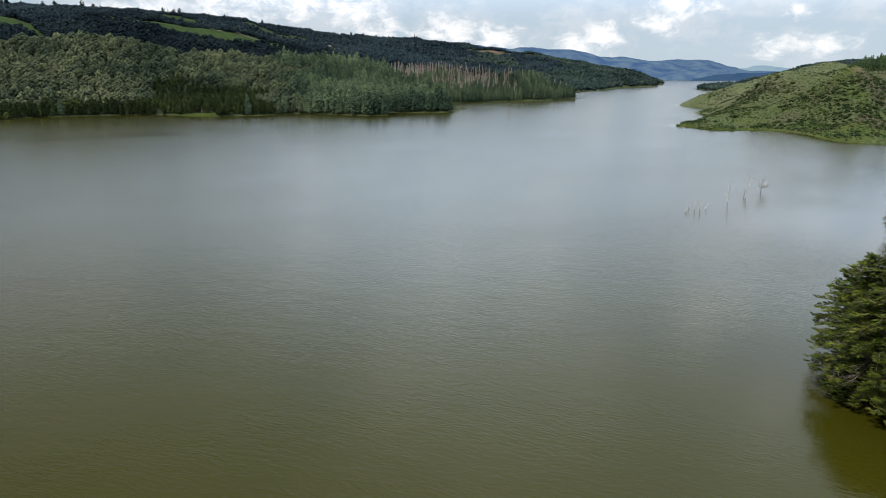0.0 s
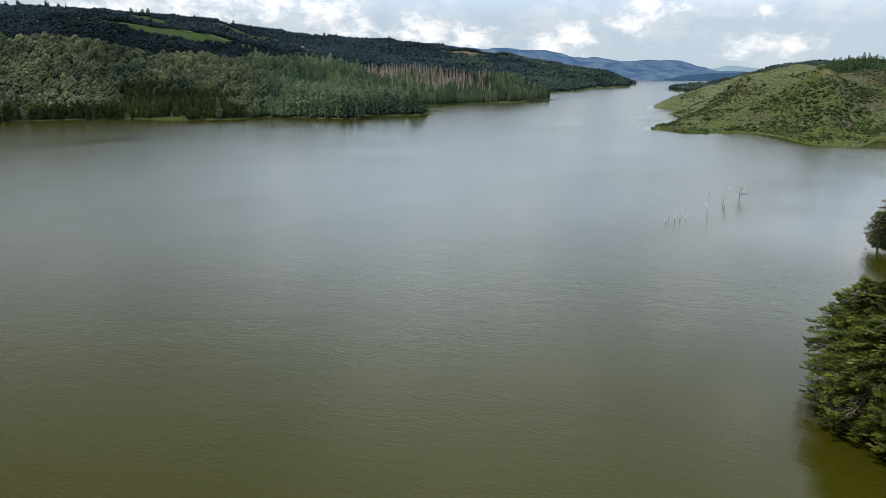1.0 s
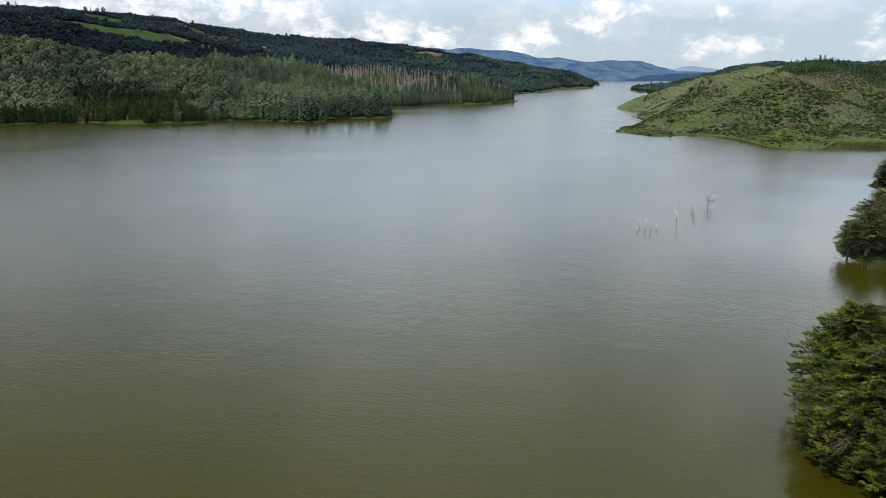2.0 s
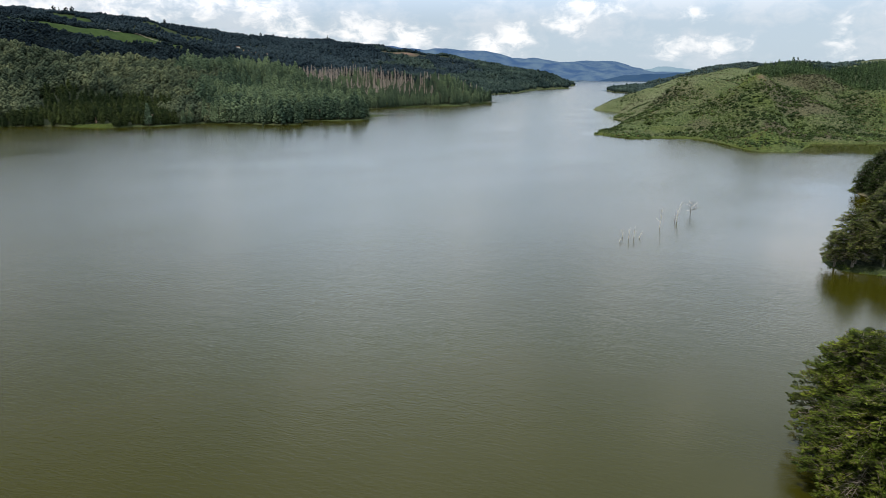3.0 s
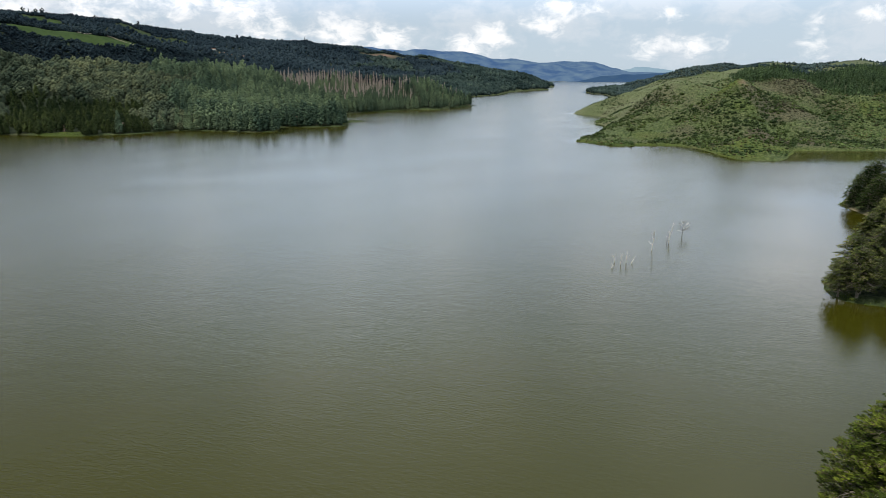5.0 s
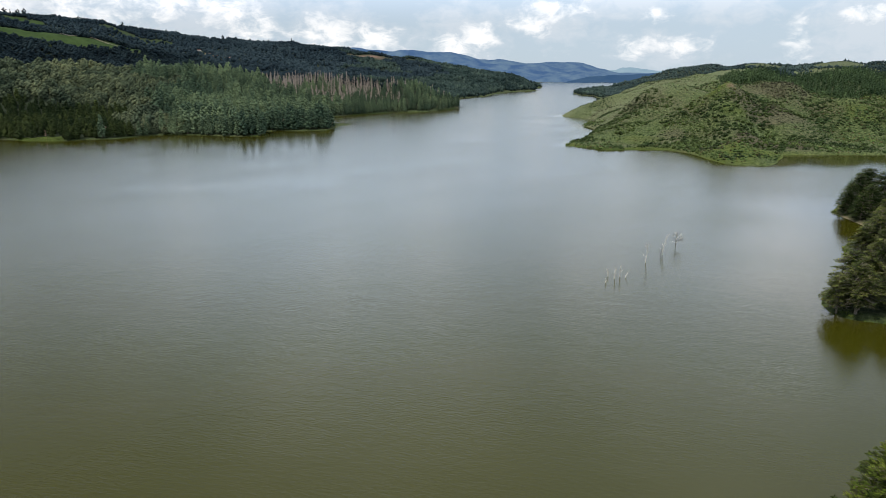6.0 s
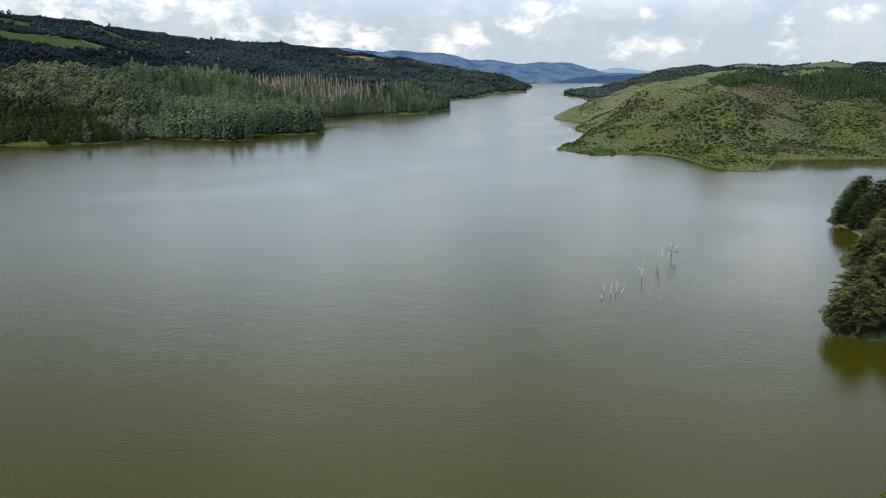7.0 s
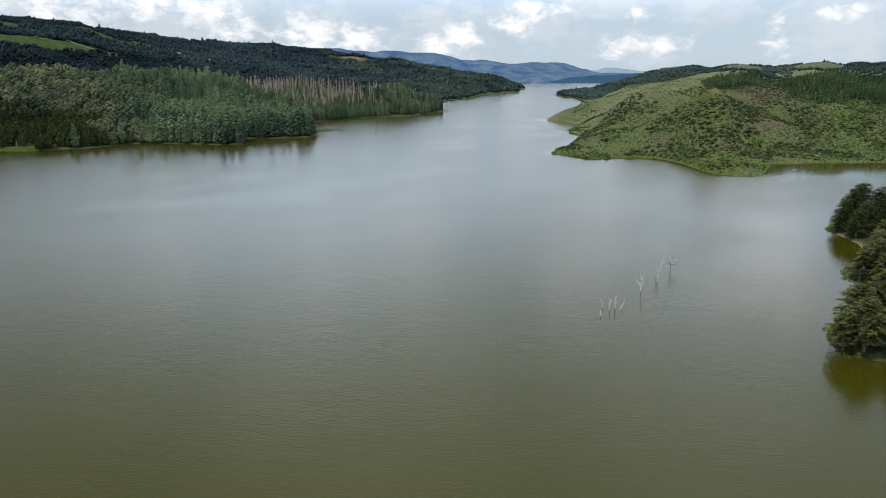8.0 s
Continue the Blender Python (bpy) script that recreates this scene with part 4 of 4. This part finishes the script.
# ---------------------------------------------------------------- drowned trees standing in the lake
def snag(seed, x, y, height, lean, fork, dark=False):
    rng = random.Random(seed)
    tree = new("drowned_tree")
    tree.location = (x, y, 0)
    stem = bmesh.new()
    tip = Vector((lean[0], lean[1], height))
    line = [Vector((0, 0, -1.5)), tip * 0.2 + Vector((rng.uniform(-0.1, 0.1), 0, 0)), tip * 0.5 + Vector((rng.uniform(-0.2, 0.2), 0, 0)), tip * 0.8, tip]
    tube(stem, line, [0.09, 0.075, 0.055, 0.035, 0.012] if dark else [0.12, 0.1, 0.075, 0.045, 0.015], 7)
    part("trunk", stem, WETWOOD if dark else BLEACHED, tree)
    for _ in range(fork):
        u = rng.uniform(0.25, 0.85)
        a = rng.uniform(0, 6.28)
        reach = rng.uniform(0.18, 0.36) * height * (1.15 - 0.5 * u) * (1.9 if dark else 1.0)
        d = Vector((math.cos(a), math.sin(a), rng.uniform(0.1, 0.9) if dark else rng.uniform(0.25, 1.3))).normalized()
        root = tip * u
        bm = bmesh.new()
        mid = root + d * reach * 0.5 + Vector((rng.uniform(-0.1, 0.1), rng.uniform(-0.1, 0.1), 0.05))
        tube(bm, [root, mid, root + d * reach + Vector((0, 0, reach * 0.2))], [0.026, 0.017, 0.007] if dark else [0.058, 0.038, 0.013], 5)
        if dark:
            for _k in range(3):
                e = (d + Vector((rng.uniform(-1, 1), rng.uniform(-1, 1), rng.uniform(-0.2, 0.8)))).normalized()
                tube(bm, [mid, mid + e * reach * 0.55], [0.024, 0.008], 4)
        part("branch", bm, WETWOOD if dark and rng.random() < 0.4 else BLEACHED, tree)
    return tagged(tree, "leafless drowned tree with dark twigs standing in the lake" if dark else "bleached white dead tree standing in the lake", "dead tree", "drowned trees")


for values in ((1, 69.0, 185.0, 1.4, (-0.1, 0), 2), (2, 71.8, 190.0, 2.4, (-0.7, 0), 3), (3, 72.6, 188.0, 3.1, (0.3, 0), 5), (4, 74.6, 189.0, 3.3, (0.2, 0), 5),
               (5, 75.6, 188.3, 1.9, (1.2, 0.2), 3), (6, 87.0, 200.0, 5.9, (0.7, 0), 9), (7, 95.4, 206.5, 6.0, (1.1, 0), 9)):
    snag(*values)
snag(8, 94.7, 206.0, 2.6, (0.1, 0), 5, True)
snag(9, 104.0, 214.5, 4.8, (0.1, 0), 18, True)


# ---------------------------------------------------------------- single trees along the western waterline
def shore_pine(seed, height, radius, base, power, mat, name, label):
    """A pine at the water's edge: stem and a crown of leaf clumps."""
    verts, faces = conifer_model(seed, height, radius, base, 190, 1.15, power)
    tree = new(name)
    stem = bmesh.new()
    tube(stem, [Vector((0, 0, -1.0)), Vector((0.1, 0, height * 0.5)), Vector((0, 0.1, height * 0.9))], [0.26, 0.17, 0.04], 6)
    part("trunk", stem, TRUNK, tree)
    mesh_object("crown", verts, faces, mat, tree, values=(("tone", np.full(len(verts), 0.25 + 0.5 * (seed % 3) / 2)),))
    return tagged(tree, label, "tree", "trees along the far waterline")


def along(outline, step, inland, seed):
    """Points every few metres along a shoreline, a little way inland."""
    rng = random.Random(seed)
    for (ax, ay), (bx, by) in zip(outline, outline[1:]):
        length = math.hypot(bx - ax, by - ay)
        for k in range(int(length / step)):
            u = (k + rng.uniform(0.2, 0.8)) * step / length
            nx, ny = -(by - ay) / length, (bx - ax) / length
            d = inland + rng.uniform(-1.2, 2.5)
            yield ax + (bx - ax) * u + nx * d, ay + (by - ay) * u + ny * d, rng


def build_shore_pines():
    kinds = [shore_pine(s, 15 + s % 3, 3.5, 1.2, 0.5, PINE, "pine_tree", "tall green pine at the wood's edge by the water") for s in (301, 302, 303)]
    kinds += [shore_pine(s, 11, 3.5, 0.4, 0.55, CYPRESS, "cypress_tree", "dark low cypress leaning over the far waterline") for s in (304, 305, 306)]
    used = set()
    for x, y, rng in along(WEST[4:17], 6.0, 2.2, 1):
        if -254 < x < -212 and y < 650:
            continue
        pine = x > -165 or rng.random() < 0.15
        n = rng.randrange(3) + (0 if pine else 3)
        z = float(terrain(np.array([x]), np.array([y]))[0][0])
        k = rng.uniform(0.75, 1.15)
        m = Matrix.LocRotScale((x, y, max(z, 0.1) - 0.1), Euler((0, 0, rng.uniform(0, 6.28))), (k, k, k * rng.uniform(0.85, 1.15)))
        if n in used:
            made = copy_thing(kinds[n], Matrix.Identity(4))
        else:
            made = kinds[n]
            used.add(n)
        made.matrix_basis = m
    for x, y, rng in [*along(WEST[16:20], 6.0, 2.2, 2), *along(WEST[23:33], 7.0, 2.2, 3)]:
        made = copy_thing(kinds[rng.randrange(3)], Matrix.Identity(4))
        z = float(terrain(np.array([x]), np.array([y]))[0][0])
        k = rng.uniform(0.7, 1.1)
        made.matrix_basis = Matrix.LocRotScale((x, y, max(z, 0.1) - 0.1), Euler((0, 0, rng.uniform(0, 6.28))), (k, k, k * rng.uniform(0.85, 1.15)))


build_shore_pines()


# ---------------------------------------------------------------- shore grass, farmhouses, driftwood
def build_shore_grass():
    rng = np.random.default_rng(17)
    spots = [(x, y) for x, y, r in along(WEST[4:22], 1.0, 0.6, 5) if rough_noise(np.array([x]), np.array([y]), 40, 2, 97)[0] > 0.15 or -254 < x < -212]
    spots += [(-252 + 1.7 * (k % 24) + rng.uniform(-1, 1), 628 + 1.6 * (k // 24) + rng.uniform(-1, 1)) for k in range(24 * 13)]
    near = [p for n, p in enumerate(along(EAST[2:26][::-1], 0.35, -0.3, 6))]
    spots += [(x, y) for x, y, r in near if rough_noise(np.array([x]), np.array([y]), 18, 2, 98)[0] > -0.05]
    x, y = np.array([p[0] for p in spots]), np.array([p[1] for p in spots])
    z, shore = terrain(x, y)
    keep = (shore > -0.6) & (shore < np.where(y > 400, 14, 3))
    blades = []
    for seed in range(4):
        r = random.Random(seed)
        pieces = []
        for _ in range(16):
            a, lean = r.uniform(0, 6.28), r.uniform(0.1, 0.5)
            p, d = Vector((r.uniform(-0.5, 0.5), r.uniform(-0.5, 0.5), -0.1)), Vector((math.cos(a), math.sin(a), 0))
            w = Vector((-d.y, d.x, 0)) * 0.09
            pieces.append(([p - w, p + w, p + d * lean + Vector((0, 0, r.uniform(0.2, 0.5)))], [(0, 1, 2)]))
        blades.append(joined(pieces))
    plant("shore_grass", "bright green grass tufts along the waterline", "grass", REEDS, blades, x[keep], y[keep], np.maximum(z[keep], 0), rng.uniform(0.6, 1.3, int(keep.sum())), rng)


def box(bm, x0, x1, y0, y1, z0, z1):
    v = [bm.verts.new((x, y, z)) for z in (z0, z1) for x, y in ((x0, y0), (x1, y0), (x1, y1), (x0, y1))]
    for f in ((3, 2, 1, 0), (4, 5, 6, 7), (0, 1, 5, 4), (1, 2, 6, 5), (2, 3, 7, 6), (3, 0, 4, 7)):
        bm.faces.new([v[i] for i in f])


def plain_material(name, dark, light, rough=0.8):
    m, nodes, link, bsdf = material(name, rough, 0.2)
    link(ramp(nodes, link, noise_node(nodes, link, 0.8, 5.0), ((0.3, dark), (0.7, light))), bsdf.inputs["Base Color"])
    return m


PLASTER, ROOFING, JOINERY = (plain_material("white_plaster", (0.6, 0.58, 0.54), (0.8, 0.79, 0.76)), plain_material("red_brown_roofing", (0.14, 0.07, 0.05), (0.24, 0.13, 0.09)),
                             plain_material("dark_joinery", (0.04, 0.04, 0.04), (0.08, 0.07, 0.06)))


def farmhouse(x, y, wide, deep, turn):
    house = new("farmhouse")
    z = float(terrain(np.array([x]), np.array([y]))[0][0])
    house.matrix_basis = pose(x, y, z - 0.4, 0, 0, turn)
    bm = bmesh.new()
    box(bm, -wide / 2, wide / 2, -deep / 2, deep / 2, 0, 3.4)
    part("wall", bm, PLASTER, house)
    bm = bmesh.new()
    a, b = wide / 2 + 0.6, deep / 2 + 0.6
    low = [bm.verts.new(p) for p in ((-a, -b, 3.4), (a, -b, 3.4), (a, b, 3.4), (-a, b, 3.4))]
    top = [bm.verts.new(p) for p in ((-a, 0, 5.4), (a, 0, 5.4))]
    for f in ((low[3], low[2], low[1], low[0]), (low[0], low[1], top[1], top[0]), (low[2], low[3], top[0], top[1]), (low[1], low[2], top[1]), (low[3], low[0], top[0])):
        bm.faces.new(f)
    part("roof", bm, ROOFING, house)
    for k in (-0.3, 0.3):
        bm = bmesh.new()
        box(bm, wide * k - 0.6, wide * k + 0.6, -deep / 2 - 0.05, -deep / 2 + 0.1, 1.3, 2.6)
        part("window", bm, JOINERY, house)
    bm = bmesh.new()
    box(bm, -0.5, 0.5, -deep / 2 - 0.05, -deep / 2 + 0.1, 0, 2.3)
    part("door", bm, JOINERY, house)
    return tagged(house, "small white farmhouse with a reddish roof on the wooded hill", "house", "farmhouses on the hill")


def floating_log(x, y, length, turn):
    bm = bmesh.new()
    tube(bm, [Vector((-length / 2, 0, 0)), Vector((0, 0.1, 0.03)), Vector((length / 2, 0, 0))], [0.16, 0.2, 0.12], 7)
    data = bpy.data.meshes.new("floating_log")
    bm.to_mesh(data)
    bm.free()
    data.materials.append(WETWOOD)
    ob = new("floating_log", data)
    ob.matrix_basis = pose(x, y, 0.04, 0, 0, turn)
    tagged(ob, "dark driftwood log floating off the wooded point", "log", "floating logs")


def dirt_track(points, half):
    """A pale farm track laid along the hillside."""
    line = np.array(points, float)
    k = np.linspace(0, len(line) - 1, 60)
    x, y = np.interp(k, np.arange(len(line)), line[:, 0]), np.interp(k, np.arange(len(line)), line[:, 1])
    dx, dy = np.gradient(x), np.gradient(y)
    size = np.hypot(dx, dy)
    verts = []
    for side in (-1, 1):
        px, py = x - side * half * dy / size, y + side * half * dx / size
        verts.append(np.stack([px, py, terrain(px, py)[0] + 1.2], 1))
    i = np.arange(59)
    faces = np.stack([i, i + 1, i + 61, i + 60], -1)
    ob = mesh_object("road", np.concatenate(verts), faces[:, ::-1], plain_material("track_gravel", (0.22, 0.19, 0.14), (0.36, 0.32, 0.25)), smooth=True)
    tagged(ob, "pale unpaved farm track across the hillside pasture", "track", kind="structure")


def shore_accents():
    """Bare reddish dead pines and yellow-green young trees among the dark ones at the waterline."""
    russet = bark("russet_dead_wood", (0.13, 0.085, 0.065), (0.27, 0.19, 0.15))
    bright = foliage("yellow_green_leaves", (0.10, 0.12, 0.03), (0.15, 0.17, 0.045), (0.21, 0.22, 0.06), 0.05)
    rng, models = random.Random(21), {}
    spots = [(x, y, "dead_pine") for x, y in ((-228, 641), (-182, 646), (-121, 668), (-38, 694), (8, 722), (-262, 664), (-70, 642), (176, 1030), (186, 1046), (170, 1022), (192, 1052))]
    spots += [(x, y, "young_tree") for x, y in ((38, 936), (43, 938), (31, 930), (47, 946), (-385, 596), (-372, 622))]
    for x, y, name in spots:
        z = float(terrain(np.array([float(x)]), np.array([float(y)]))[0][0])
        k = rng.uniform(0.6, 0.95)
        if name in models:
            tree = copy_thing(models[name], Matrix.Identity(4))
        else:
            tree = models[name] = new(name)
            if name == "dead_pine":
                verts, faces = dead_tree_model(77, 11.0)
                mesh_object("trunk", verts, faces, russet, tree)
                tagged(tree, "bare reddish-brown dead pine at the wood's edge", "dead tree", "dead pines by the water")
            else:
                verts, faces = broadleaf_model(78, 9, 4.0, 20, 40)
                stem = bmesh.new()
                tube(stem, [Vector((0, 0, -1)), Vector((0.1, 0, 3)), Vector((0, 0, 6))], [0.25, 0.18, 0.06], 6)
                part("trunk", stem, TRUNK, tree)
                mesh_object("crown", verts, faces, bright, tree, smooth=True, values=(("tone", np.full(len(verts), 0.5)),))
                tagged(tree, "bright yellow-green young tree among dark pines by the water", "tree", "bright trees by the water")
        tree.matrix_basis = Matrix.LocRotScale((x, y, max(z, 0.1) - 0.1), Euler((0, 0, rng.uniform(0, 6.28))), (k, k, k))


dirt_track(TRACK, 1.1)
shore_accents()
build_shore_grass()
for values in ((-318, 2084, 14, 8, 10), (-296, 2076, 9, 7, -15), (-342, 2092, 10, 7, 25), (-258, 2056, 9, 7, 0), (104, 2352, 9, 7, 5)):
    farmhouse(*values)
for values in ((40, 757, 7, 10), (47, 756, 5, -5), (53, 757, 4, 15), (59, 755, 6, 3)):
    floating_log(*values)


def build_ridge_trees():
    """Lone trees that stand up from the skyline of the long ridge."""
    models = []
    for seed in (401, 402, 403):
        verts, faces = broadleaf_model(seed, 13, 4.6, 10, 44) if seed != 403 else conifer_model(seed, 17, 2.6, 3, 50, 1.6)
        tree = new("ridge_tree")
        stem = bmesh.new()
        tube(stem, [Vector((0, 0, -1)), Vector((0.1, 0, 5)), Vector((0, 0, 9))], [0.35, 0.25, 0.08], 6)
        part("trunk", stem, TRUNK, tree)
        # crown takes the leaf colour that holds the ridge's cloud shade
        mesh_object("crown", verts, faces, SHADED_WOOD, tree, values=(("tone", np.full(len(verts), 0.3)),))
        models.append(tagged(tree, "lone tree on the ridge skyline, coloured as in cloud shade", "tree", "trees on the skyline"))
    rng, used = random.Random(9), set()
    for x, y in RIDGE_SPOTS:
        n = rng.randrange(3)
        z = float(terrain(np.array([float(x)]), np.array([float(y)]))[0][0])
        k = rng.uniform(1.1, 1.8) * (0.65 if n == 2 else 1.0)
        made = copy_thing(models[n], Matrix.Identity(4)) if n in used else models[n]
        used.add(n)
        made.matrix_basis = Matrix.LocRotScale((x, y, z - 0.2), Euler((0, 0, rng.uniform(0, 6.28))), (k, k, k))


RIDGE_SPOTS = ((-1264, 2016), (-1253, 2022), (-1223, 2041), (-1175, 2069), (-1149, 2084), (-1085, 2118), (-1059, 2131), (-1042, 2140), (-880, 2211),
               (-867, 2216), (-851, 2222), (-836, 2228), (-706, 2273), (-595, 2305), (-509, 2325), (-310, 2360), (-95, 2378), (170, 2374))
build_ridge_trees()
